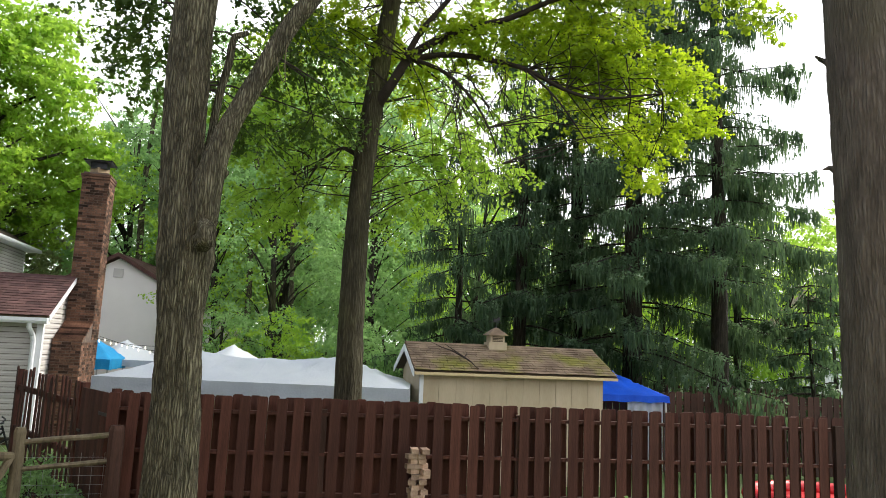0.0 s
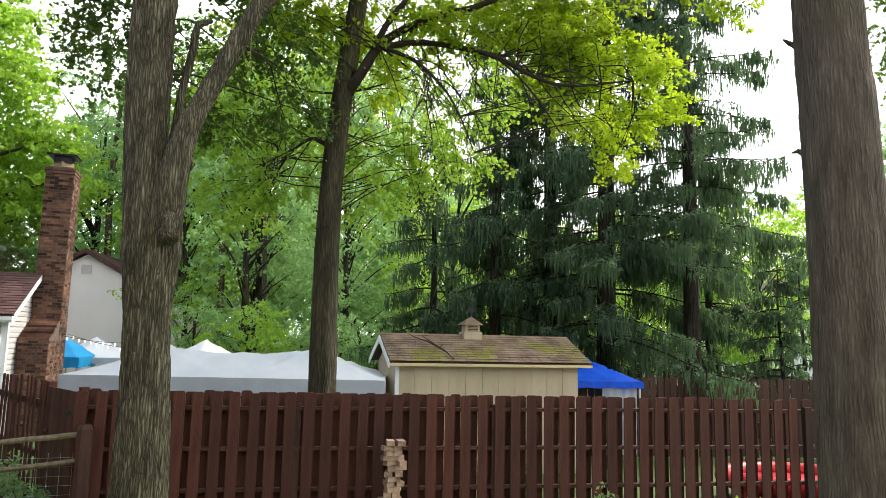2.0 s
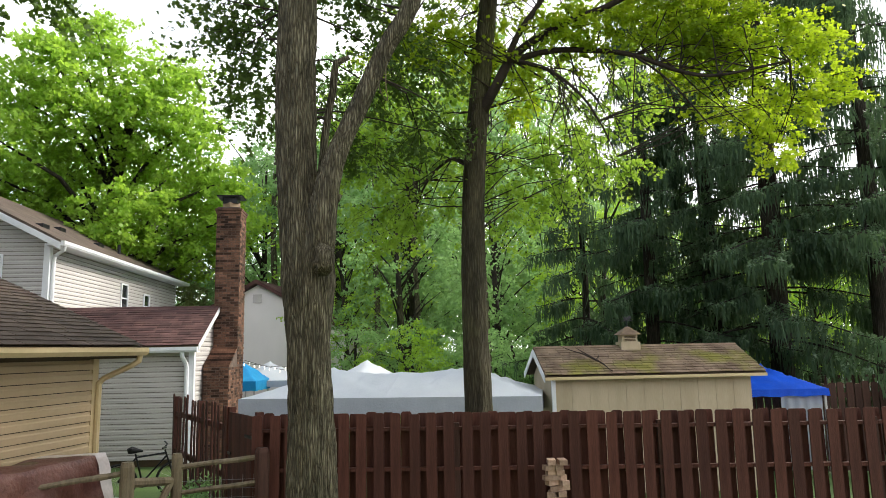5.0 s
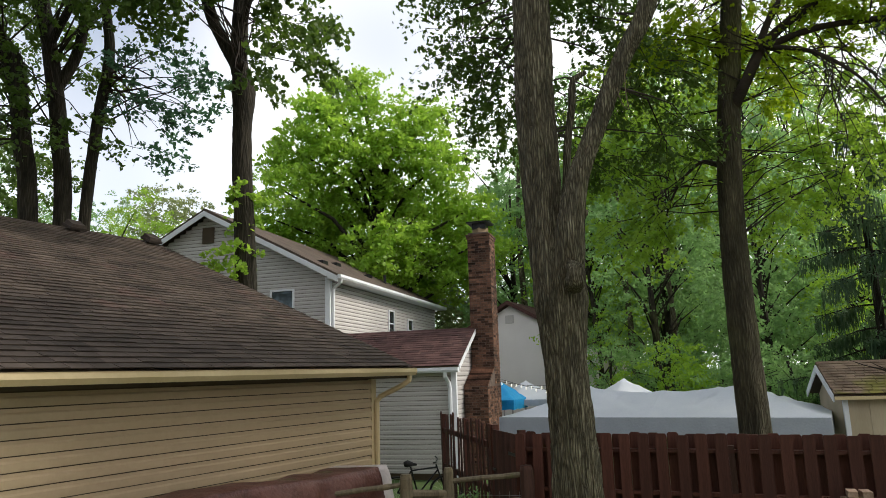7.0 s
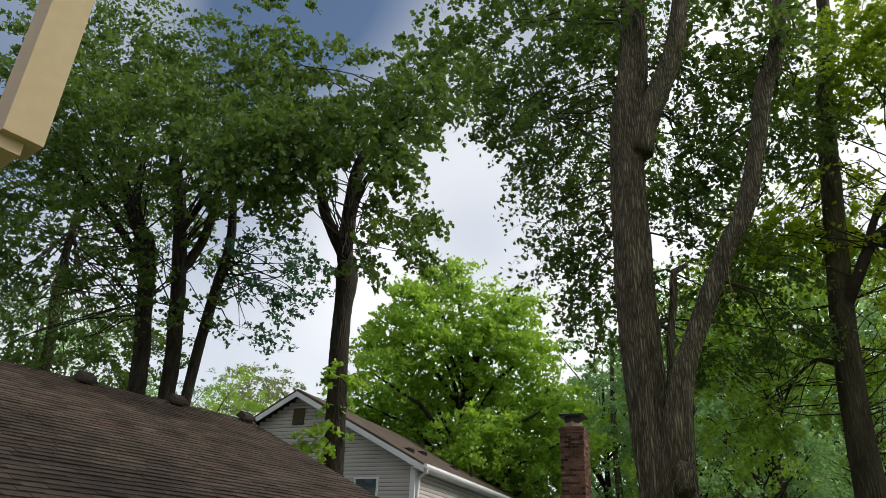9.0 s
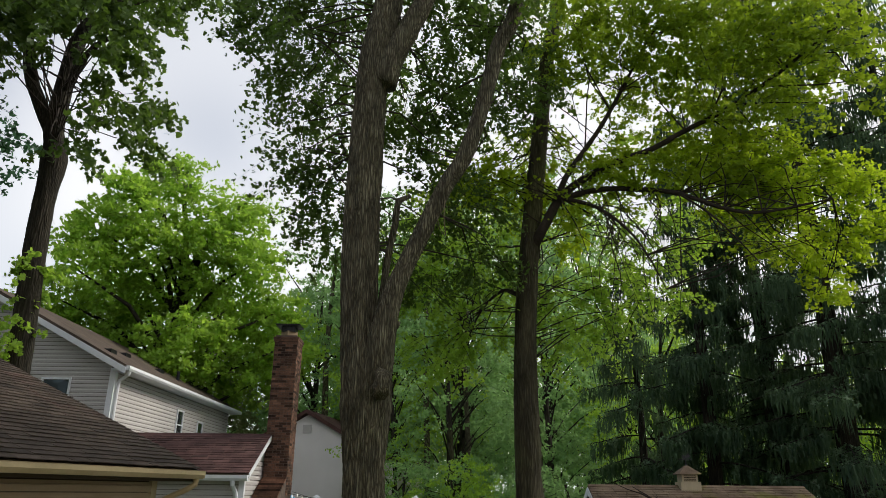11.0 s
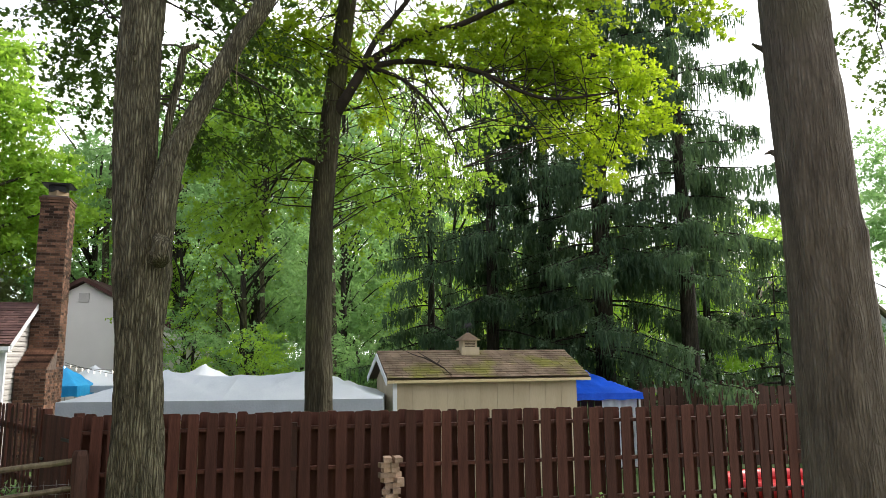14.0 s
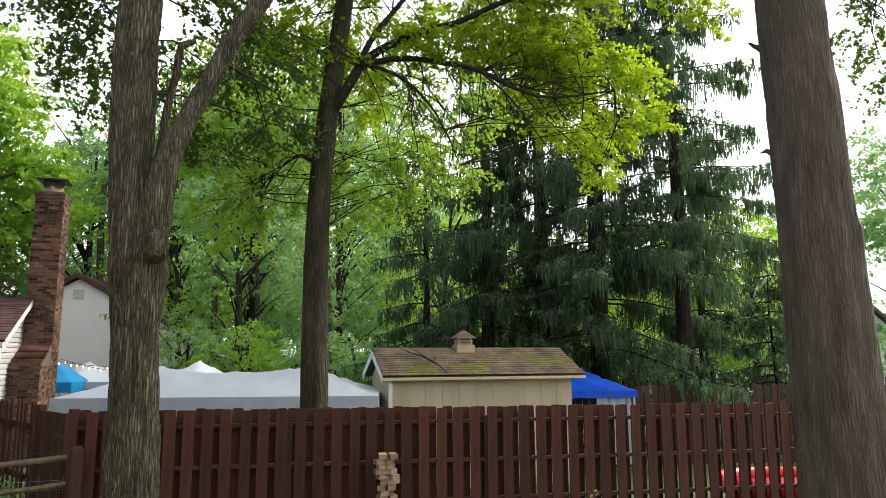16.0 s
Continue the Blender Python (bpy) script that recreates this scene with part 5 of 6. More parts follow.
S1 = [(3.1, 9.4, 6.4, 0.48, 0.29), (3.4, 9.5, 5.9, 0.35, 0.21), (3.0, 9.7, 5.7, 0.39, 0.23), (2.9, 10.2, 5.4, 0.31, 0.19), (2.8, 9.9, 5.0, 0.19, 0.11), (2.4, 9.7, 5.7, 0.30, 0.18), (2.4, 9.6, 6.6, 0.48, 0.29), (2.0, 9.7, 6.7, 0.44, 0.26), (1.6, 10.1, 6.6, 0.40, 0.24), (1.1, 9.7, 7.0, 0.48, 0.29), (0.5, 9.5, 7.0, 0.43, 0.26), (1.6, 9.8, 7.2, 0.49, 0.30), (2.1, 9.4, 7.0, 0.39, 0.23), (2.9, 9.5, 6.7, 0.40, 0.24), (-0.9, 9.7, 6.7, 0.43, 0.26), (-0.6, 9.7, 6.3, 0.30, 0.18), (-1.0, 9.8, 7.1, 0.44, 0.26), (-1.4, 9.7, 7.2, 0.44, 0.27), (-0.7, 9.8, 6.0, 0.24, 0.14), (-1.7, 9.5, 6.9, 0.48, 0.29), (-2.0, 9.3, 7.0, 0.43, 0.26), (-0.2, 9.4, 7.0, 0.38, 0.23), (0.2, 9.6, 6.6, 0.30, 0.18)]
S2 = [(-0.2, 8.8, 9.2, 0.64, 0.39), (0.6, 8.8, 9.0, 0.64, 0.38), (1.4, 9.2, 9.1, 0.67, 0.40), (2.0, 8.7, 8.5, 0.63, 0.38), (2.6, 8.9, 8.4, 0.64, 0.38), (0.2, 9.7, 8.7, 0.57, 0.34), (0.9, 9.9, 8.4, 0.58, 0.35), (1.6, 9.1, 8.1, 0.63, 0.38), (2.2, 9.2, 7.4, 0.53, 0.32), (0.5, 10.1, 7.7, 0.47, 0.28), (1.6, 9.9, 7.5, 0.56, 0.34), (2.3, 9.7, 6.8, 0.45, 0.27), (2.4, 10.3, 6.1, 0.46, 0.28), (1.9, 9.8, 6.5, 0.45, 0.27), (-0.7, 9.4, 8.8, 0.57, 0.34), (-1.0, 9.7, 7.8, 0.46, 0.28)]
S3 = [(-2.5, 10.5, 5.6, 0.55, 0.33), (-2.9, 10.3, 5.6, 0.45, 0.27), (-2.0, 10.2, 4.8, 0.52, 0.31), (-1.8, 10.4, 5.6, 0.45, 0.27), (-2.5, 9.8, 4.6, 0.38, 0.23), (-2.4, 10.8, 4.4, 0.36, 0.22), (-0.9, 10.4, 5.1, 0.44, 0.26), (-0.5, 10.8, 4.8, 0.45, 0.27), (-0.2, 10.2, 5.0, 0.39, 0.23), (-1.0, 10.4, 4.4, 0.30, 0.18), (-0.0, 10.2, 5.6, 0.39, 0.23), (0.4, 10.8, 5.5, 0.32, 0.19), (0.8, 10.3, 5.2, 0.30, 0.18), (-0.7, 10.3, 5.4, 0.39, 0.24), (-2.0, 10.4, 6.1, 0.46, 0.27), (-2.8, 10.2, 6.0, 0.41, 0.25)]
S4 = [(0.9, 9.4, 9.2, 0.9, 0.6), (2.1, 9.2, 8.9, 0.9, 0.6), (3.0, 9.0, 8.0, 0.8, 0.5), (-0.4, 9.4, 9.7, 0.8, 0.6), (3.5, 8.8, 8.6, 0.9, 0.5), (1.8, 9.3, 9.8, 1.0, 0.6), (3.7, 8.6, 7.2, 0.5, 0.35)]
starts = along(BA, 0.3) + along(BB, 0.3) + along(BC, 0.3) + along(BD, 0.3) + along(T2[5:9], 0.4)
S1 = [(x, y, z, r * 1.1, q * 1.1) for x, y, z, r, q in S1]
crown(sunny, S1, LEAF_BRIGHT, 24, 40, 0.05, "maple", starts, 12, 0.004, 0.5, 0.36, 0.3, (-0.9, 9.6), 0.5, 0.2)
S2 = [(x, y, z, r * 1.25, q * 1.25) for x, y, z, r, q in S2]
crown(sunny, S2, LEAF_OLIVE, 21, 38, 0.053, "maple", starts, 13, 0.004, 0.5, 0.40, 0.35, (-0.9, 9.6), 0.5)
S3 = [(x, y, z, r * 1.25, q * 1.25) for x, y, z, r, q in S3]
crown(sunny, S3, LEAF_FRESH, 20, 38, 0.053, "maple", along(BE, 0.3) + along(T2[4:8], 0.4), 14, 0.004, 0.5, 0.40, 0.45, (-1.1, 9.6))
S5 = [(-1.9, 11.3, 6.8, 0.55, 0.33), (-2.5, 11.3, 7.1, 0.56, 0.33), (-1.3, 10.9, 6.9, 0.43, 0.26), (-0.4, 11.5, 6.8, 0.45, 0.27), (0.2, 11.2, 6.4, 0.43, 0.26), (0.8, 11.9, 6.4, 0.41, 0.25), (1.3, 11.6, 6.5, 0.40, 0.24), (-2.7, 10.4, 7.2, 0.53, 0.32), (-3.4, 11.0, 6.9, 0.55, 0.33), (-0.6, 10.3, 7.2, 0.51, 0.31), (0.3, 11.2, 8.1, 0.56, 0.34), (1.1, 11.3, 7.1, 0.45, 0.27), (-1.4, 11.1, 5.9, 0.33, 0.20), (-3.5, 11.1, 6.1, 0.45, 0.27)]
crown(sunny, S5, LEAF_FRESH, 17, 36, 0.058, "maple", along(T2[5:9], 0.4), 22, 0.004, 0.5, 0.42, 0.4, (-1.0, 9.6))
crown(sunny, S4, LEAF_OLIVE, 14, 34, 0.07, "maple", along(BA[3:], 0.3) + along(BC, 0.3), 20, 0.005, 0.5, 0.5, 0.4, (-0.6, 9.5))

droop_g, rd = Geo(), random.Random(66)
for k in range(24):
    s = Vector(rd.choice(along(BB[:5], 0.15) + along(BA[2:6], 0.2) + along(BD[:3], 0.15) + along(T2[5:6] + [(-1.05, 9.63, 6.3, 0.1)], 0.2)))
    ln, dx, dy = rd.uniform(0.9, 2.3), rd.uniform(-0.15, 1.0), rd.uniform(-0.5, 0.5)
    path = [s + Vector((dx * f * ln * 0.7, dy * f * ln * 0.6, -ln * (0.25 * f + 0.65 * f * f))) for f in (0, 0.25, 0.5, 0.75, 1.0)]
    path = [path[0]] + [p + Vector((rd.uniform(-0.13, 0.13), rd.uniform(-0.1, 0.1), rd.uniform(-0.06, 0.14))) for p in path[1:]]
    droop_g.tube(path, [0.011, 0.009, 0.007, 0.005, 0.002], seg=5, step=0.1)
    for b in range(5):
        q = path[1 + b % 3].lerp(path[2 + b % 3], rd.random())
        e = q + Vector((rd.uniform(-0.4, 0.6), rd.uniform(-0.3, 0.3), rd.uniform(-0.55, 0.0)))
        droop_g.tube([q, q.lerp(e, 0.5) + Vector((0, 0, 0.05)), e], [0.006, 0.004, 0.0015], seg=4)
part("drooping_twig", droop_g, TWIG, sunny, "bare dark drooping twigs", kind="stuff")

# the trunk close to the camera
near = thing("tree", "thick trunk with shallow reddish-grey bark close to the deck", "tree")
T3 = [(2.18, 3.42, -0.1, 0.255), (2.19, 3.42, 0.8, 0.21), (2.21, 3.42, 1.85, 0.204), (2.22, 3.43, 2.28, 0.205), (2.21, 3.44, 2.85, 0.193), (2.21, 3.44, 3.05, 0.197), (2.20, 3.44, 3.15, 0.187), (2.19, 3.45, 3.76, 0.181), (2.17, 3.46, 4.22, 0.175), (2.14, 3.47, 6.5, 0.145), (2.1, 3.5, 10, 0.086)]
part("trunk", Geo().tube([p[:3] for p in T3], [p[3] * 0.965 for p in T3], seg=80, rough=0.007, step=0.04, seed=7.0), BARK_RED, near, smooth=True)
for k, (x, y, z) in enumerate(((1.995, 3.55, 4.13), (2.015, 3.55, 3.53))):
    dx = -1 if k < 3 else 1
    part("snag", Geo().tube([(x - dx * 0.06, y - 0.02, z - 0.03), (x - dx * 0.012, y, z), (x + dx * 0.022, y, z - 0.012 if k % 2 else z + 0.02)], [0.028, 0.010, 0.003], seg=8, rough=0.003, step=0.02), BARK_RED, near, "broken twig stub")
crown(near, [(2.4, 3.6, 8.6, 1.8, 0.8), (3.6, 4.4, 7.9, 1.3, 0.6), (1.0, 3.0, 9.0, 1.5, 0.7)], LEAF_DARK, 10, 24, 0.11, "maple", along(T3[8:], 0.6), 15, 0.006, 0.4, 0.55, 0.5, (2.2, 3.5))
limb(near, [(2.15, 3.5, 6.2, 0.07), (2.8, 4.0, 7.0, 0.05), (3.6, 4.4, 7.7, 0.02)], BARK_RED, 10)

RB = [(2.16, 3.47, 5.3, 0.05), (2.9, 4.3, 5.9, 0.035), (3.7, 5.2, 6.0, 0.02), (4.45, 5.95, 5.6, 0.006)]
limb(near, RB, BARK_RED, 8)
crown(near, [(4.35, 5.9, 5.45, 0.32, 0.22), (4.5, 5.85, 5.0, 0.25, 0.16), (4.15, 5.75, 5.85, 0.3, 0.2), (4.75, 6.0, 5.3, 0.35, 0.2), (4.7, 5.7, 5.9, 0.4, 0.25)], LEAF_DARK, 12, 24, 0.036, "maple", along(RB[1:], 0.2), 19, 0.003, 0.6, 0.26, 0.5, (2.2, 3.5))

# ivy-clad tree behind the garage roof
knob = thing("tree", "dark-barked tree with a knobbly bend and ivy at its foot", "tree")
TK = [(-10.9, 10.5, -0.1, 0.295), (-10.9, 10.45, 3.0, 0.230), (-10.91, 10.42, 4.86, 0.215), (-11.0, 10.35, 6.94, 0.205), (-11.02, 10.33, 8.08, 0.201), (-11.0, 10.33, 8.85, 0.254), (-11.05, 10.30, 9.25, 0.197), (-11.1, 10.25, 9.8, 0.180), (-11.05, 10.38, 11.98, 0.156), (-10.7, 10.75, 12.98, 0.123), (-10.4, 11.0, 15, 0.041)]
part("trunk", Geo().tube([p[:3] for p in TK], [p[3] for p in TK], seg=28, rough=0.012, step=0.1, seed=3.0), BARK_FAR, knob, smooth=True)
limb(knob, [(-11.05, 10.3, 9.2, 0.16), (-11.15, 10.25, 9.5, 0.149), (-11.37, 10.0, 10.12, 0.138), (-11.58, 9.74, 10.93, 0.12), (-11.8, 9.5, 13, 0.05)], BARK_FAR, 12)
KN = [(-8.9, 9.0, 10.0, 0.67, 0.60), (-8.3, 8.8, 8.5, 0.45, 0.40), (-8.6, 9.6, 9.4, 0.55, 0.49), (-8.4, 8.0, 10.4, 0.70, 0.63), (-9.9, 7.0, 10.1, 1.07, 0.96), (-10.0, 6.4, 9.9, 0.93, 0.84), (-7.7, 8.6, 11.3, 0.73, 0.65), (-9.4, 7.5, 10.5, 0.84, 0.76), (-8.6, 10.0, 8.7, 0.36, 0.33), (-8.8, 8.6, 7.9, 0.28, 0.25), (-8.0, 8.3, 10.0, 0.57, 0.51), (-8.6, 7.5, 9.7, 0.45, 0.40), (-9.7, 7.5, 9.5, 0.58, 0.53)]
KN2 = [(-9.6, 9.6, 12.3, 1.1, 0.8), (-11.6, 9.2, 12.9, 1.3, 0.9), (-8.4, 9.8, 12.9, 1.0, 0.7), (-10.6, 10.6, 14.3, 1.6, 1.0), (-9.0, 10.8, 14.8, 1.3, 0.8), (-11.8, 8.2, 14.6, 1.5, 1.0), (-7.4, 9.4, 12.2, 0.7, 0.4)]
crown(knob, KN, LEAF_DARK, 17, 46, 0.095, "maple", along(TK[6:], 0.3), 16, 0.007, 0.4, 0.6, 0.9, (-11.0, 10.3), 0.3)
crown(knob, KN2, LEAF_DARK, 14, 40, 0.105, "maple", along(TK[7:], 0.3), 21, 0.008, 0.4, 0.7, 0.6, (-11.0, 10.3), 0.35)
for q in ([(-11.05, 10.3, 10.5, 0.09), (-10.3, 9.9, 11.0, 0.07), (-9.3, 9.4, 10.9, 0.05), (-8.5, 9.0, 10.3, 0.02)], [(-11.45, 9.9, 10.5, 0.08), (-11.0, 9.0, 11.1, 0.06), (-10.2, 7.8, 11.0, 0.04), (-9.8, 7.0, 10.4, 0.015)], [(-10.95, 10.5, 12.3, 0.08), (-9.8, 9.9, 12.2, 0.05), (-8.2, 9.2, 11.8, 0.02)]):
    limb(knob, q, BARK_FAR, 8)
crown(knob, [(-11.0, 10.2, 5.1, 0.42, 0.55), (-10.8, 10.2, 6.3, 0.3, 0.5)], LEAF_FRESH, 16, 22, 0.085, "maple", [], 17, 0.004, 0.4, 0.35, 0.6)

# group of trunks behind the roof
for base, line, seed in (("a", [(-15.0, 8.2, -0.1, 0.256), (-15.08, 8.09, 6.05, 0.188), (-15.19, 7.88, 7.97, 0.188), (-15.31, 7.62, 9.73, 0.180), (-15.6, 7.1, 10.6, 0.120), (-15.9, 6.5, 12.5, 0.064)], 31),
                         ("b", [(-14.7, 8.7, -0.1, 0.256), (-14.76, 8.66, 6.1, 0.180), (-14.85, 8.51, 8.07, 0.172), (-14.94, 8.34, 9.45, 0.168), (-15.12, 8.04, 11.26, 0.152), (-15.39, 7.5, 13.05, 0.096)], 32),
                         ("c", [(-14.6, 8.95, -0.1, 0.192), (-14.55, 9.03, 6.06, 0.120), (-14.47, 9.14, 8.44, 0.120), (-14.40, 9.29, 10.36, 0.116), (-14.57, 9.02, 12.5, 0.080)], 33),
                         ("d", [(-20.5, 8.2, -0.1, 0.240), (-20.53, 8.18, 7.42, 0.148), (-20.62, 7.93, 10.03, 0.122), (-20.67, 7.8, 14.0, 0.064)], 34)):
    t = thing("tree", "tall dark-trunked maple behind the shingle roof", "tree", group="trees behind the roof")
    part("trunk", Geo().tube([p[:3] for p in line], [p[3] for p in line], seg=20, rough=0.01, step=0.15, seed=seed), BARK_FAR, t, smooth=True)
    top = line[3]
    if base == "a":
        limb(t, [(-15.25, 7.75, 9.2, 0.14), (-15.5, 7.2, 10.6, 0.12), (-15.2, 6.9, 12.2, 0.06)], BARK_FAR)
        limb(t, [(-15.2, 7.8, 8.9, 0.11), (-15.6, 7.0, 10.0, 0.09), (-15.7, 5.9, 10.9, 0.07), (-15.4, 4.6, 11.3, 0.03)], BARK_FAR)
        bl = [(-13.2, 3.9, 10.9, 1.44, 1.01), (-12.0, 4.9, 10.8, 1.37, 0.96), (-14.2, 3.8, 10.0, 1.20, 0.84), (-13.3, 5.0, 10.0, 1.18, 0.82), (-14.2, 4.4, 8.8, 1.05, 0.73), (-12.5, 5.9, 11.3, 1.19, 0.84), (-15.5, 4.6, 7.7, 1.11, 0.77), (-15.4, 6.6, 10.5, 0.91, 0.64), (-14.6, 7.1, 10.8, 0.89, 0.62), (-14.8, 9.0, 10.1, 0.77, 0.54), (-15.2, 6.7, 8.6, 0.86, 0.60), (-15.4, 5.4, 8.6, 0.99, 0.69), (-14.9, 7.5, 8.2, 0.64, 0.45), (-14.1, 8.5, 8.1, 0.56, 0.39), (-13.1, 8.1, 11.5, 0.87, 0.61), (-17.1, 5.7, 6.7, 0.90, 0.63), (-16.7, 7.2, 7.3, 0.77, 0.54), (-15.9, 6.4, 12.6, 1.7, 1.0), (-16.2, 6.2, 14.8, 2.2, 1.3), (-14.6, 4.4, 12.9, 1.6, 1.0)]
    elif base == "b":
        limb(t, [(-14.92, 8.4, 9.2, 0.13), (-14.7, 8.75, 10.4, 0.12), (-14.6, 8.8, 12.5, 0.07)], BARK_FAR)
        limb(t, [(-15.0, 8.2, 10.2, 0.10), (-14.0, 8.2, 11.2, 0.08), (-12.8, 8.0, 12.0, 0.03)], BARK_FAR)
        bl = [(-12.3, 7.0, 12.1, 1.38, 0.97), (-11.2, 7.8, 11.5, 1.19, 0.83), (-12.5, 7.1, 10.5, 0.93, 0.65), (-11.2, 8.3, 12.7, 1.26, 0.88), (-12.3, 8.2, 10.2, 0.81, 0.57), (-14.1, 7.4, 9.3, 0.70, 0.49), (-14.6, 7.6, 13.4, 1.6, 1.0), (-13.0, 8.6, 14.2, 1.8, 1.0), (-15.2, 7.9, 15.4, 2.2, 1.3)]
    elif base == "c":
        bl = [(-12.8, 9.6, 10.2, 0.72, 0.25), (-13.2, 9.3, 9.6, 0.78, 0.27), (-13.0, 10.3, 9.3, 0.65, 0.23), (-13.4, 9.2, 8.7, 0.70, 0.25), (-13.1, 9.9, 8.4, 0.64, 0.22), (-12.3, 10.2, 9.5, 0.35, 0.12), (-13.6, 9.8, 7.9, 0.50, 0.17), (-13.0, 10.7, 9.0, 0.32, 0.11)]
    else:
        bl = [(-20.8, 7.7, 12.6, 1.59, 0.95), (-20.7, 9.1, 11.8, 1.39, 0.84), (-21.3, 7.2, 9.9, 1.54, 0.92), (-18.7, 7.9, 8.6, 1.21, 0.72), (-20.5, 6.6, 8.2, 1.27, 0.76), (-19.9, 9.8, 9.3, 0.94, 0.57), (-22.4, 8.8, 8.3, 1.21, 0.73), (-19.2, 10.4, 8.6, 0.83, 0.50), (-21.0, 5.7, 11.0, 1.71, 1.03), (-19.5, 5.8, 7.4, 1.6, 1.0), (-21.0, 7.4, 7.0, 1.7, 1.0), (-22.5, 9.6, 6.8, 1.7, 1.0), (-18.6, 9.2, 7.6, 1.3, 0.9), (-23.0, 6.0, 7.0, 2.0, 1.2), (-20.5, 10.6, 7.2, 1.3, 0.8), (-20.0, 9.8, 13.6, 1.8, 1.1), (-20.4, 7.6, 14.8, 2.2, 1.4), (-22.5, 4.6, 14.0, 2.4, 1.5)]
    crown(t, bl, LEAF_BLUE if base in "c" else LEAF_DARK, 15, 42, 0.12, "oval", along(line[2:], 0.3), 40 + seed, 0.009, 0.3, 0.7, 0.2 if base == "c" else 0.45, line[2], 0.5 if base == "c" else 0.35)


def woodland_tree(x, y, h, r, material, seed, low=0.35, label="leafy woodland tree in the distance", size=0.16, n=30, group="woodland trees", per=6.5, leaves=38):
    """A far tree: trunk, limbs, and a crown of uneven clumps."""
    g = random.Random(seed)
    t = thing("tree", label, "tree", group=group)
    lean = (g.uniform(-0.6, 0.6), g.uniform(-0.6, 0.6))
    line = [(x + lean[0] * k * k, y + lean[1] * k * k, -0.1 + h * 0.92 * k, 0.04 + h * 0.017 * (1 - k)) for k in (0, 0.2, 0.4, 0.6, 0.8, 1.0)]
    wood = Geo().tube([p[:3] for p in line], [p[3] for p in line], seg=10, step=0.6)
    blobs = []
    for k in range(n):
        f = low + (1 - low) * (k + g.random()) / n
        a, w = g.uniform(0, 6.283), math.sin(math.pi * min(1, 0.18 + 0.8 * (1 - f) / (1 - low) * 0.95)) ** 0.7
        d = r * w * g.uniform(0.35, 0.95)
        c = (x + lean[0] * f * f + d * math.cos(a), y + lean[1] * f * f + d * math.sin(a), h * f)
        s = r * g.uniform(0.24, 0.42)
        blobs.append((*c, s, s * g.uniform(0.5, 0.75)))
        q = h * 0.92 * max(0.15, f - 0.16)
        j = max(0.0, min(1.0, q / (h * 0.92)))
        wood.tube([(x + lean[0] * j * j, y + lean[1] * j * j, q), ((x + c[0]) / 2, (y + c[1]) / 2, (q + c[2]) / 2 + 0.2), c], [h * 0.004, h * 0.0028, 0.012], seg=6)
    part("trunk", wood, BARK_FAR, t, smooth=True)
    pts, _ = boughs(blobs, per, leaves, size * 5.5, seed, 0.35, (x, y), 0.2)
    part("crown", leaf_mesh("crown", pts, size, "oval" if y < 30 else "tri", 0.4, seed), material, t)
    return t


# the big fresh-green tree over the houses
big = thing("tree", "large rounded fresh-green tree towering over the houses", "tree")
big_wood = Geo().tube([(-19.8, 27.8, -0.1), (-19.8, 27.8, 5), (-20.0, 27.7, 9), (-20.1, 27.6, 15)], [0.5, 0.42, 0.34, 0.08], seg=12, step=0.8)
B1 = [(-19.8, 26.3, 15.8, 1.74, 1.30), (-20.2, 23.9, 14.4, 1.37, 1.02), (-18.0, 27.5, 14.8, 1.58, 1.18), (-22.1, 24.2, 13.4, 1.41, 1.06), (-20.4, 25.4, 13.0, 1.82, 1.36), (-18.8, 27.2, 13.0, 1.84, 1.38), (-16.7, 28.0, 12.6, 1.39, 1.04), (-21.7, 22.7, 11.1, 1.06, 0.80), (-22.5, 26.3, 11.3, 1.89, 1.42), (-20.8, 28.1, 11.2, 2.06, 1.54), (-18.4, 29.2, 10.8, 1.88, 1.41), (-15.6, 28.7, 10.3, 1.23, 0.92), (-23.7, 24.1, 10.3, 0.99, 0.74), (-21.8, 26.8, 9.3, 1.72, 1.29), (-18.3, 26.0, 8.5, 1.72, 1.29), (-17.8, 29.8, 9.1, 1.73, 1.30), (-14.9, 28.2, 8.5, 1.06, 0.79), (-23.7, 26.0, 9.7, 1.32, 0.99), (-19.7, 26.2, 7.4, 1.62, 1.21), (-19.6, 29.8, 7.5, 1.76, 1.32), (-16.2, 28.5, 7.0, 1.21, 0.91), (-20.6, 24.1, 15.6, 0.62, 0.46), (-19.9, 25.7, 16.8, 0.64, 0.48), (-17.4, 28.7, 15.8, 0.74, 0.55)]
for b in B1:
    big_wood.tube([(-20.0, 27.7, max(4.5, b[2] - 3.5)), ((b[0] - 20) / 2, (b[1] + 27.7) / 2, b[2] - 1.0), b[:3]], [0.14, 0.09, 0.03], seg=6)
part("trunk", big_wood, BARK_FAR, big, smooth=True)
B1 = [(x, y, z, r * 1.12, q * 1.12) for x, y, z, r, q in B1]
bp, _ = boughs(B1, 24, 50, 0.95, 51, 0.3, (-19.8, 26.8), 0.22)
part("crown", leaf_mesh("crown", bp, 0.21, "oval", 0.45, 51), LEAF_FRESH, big)

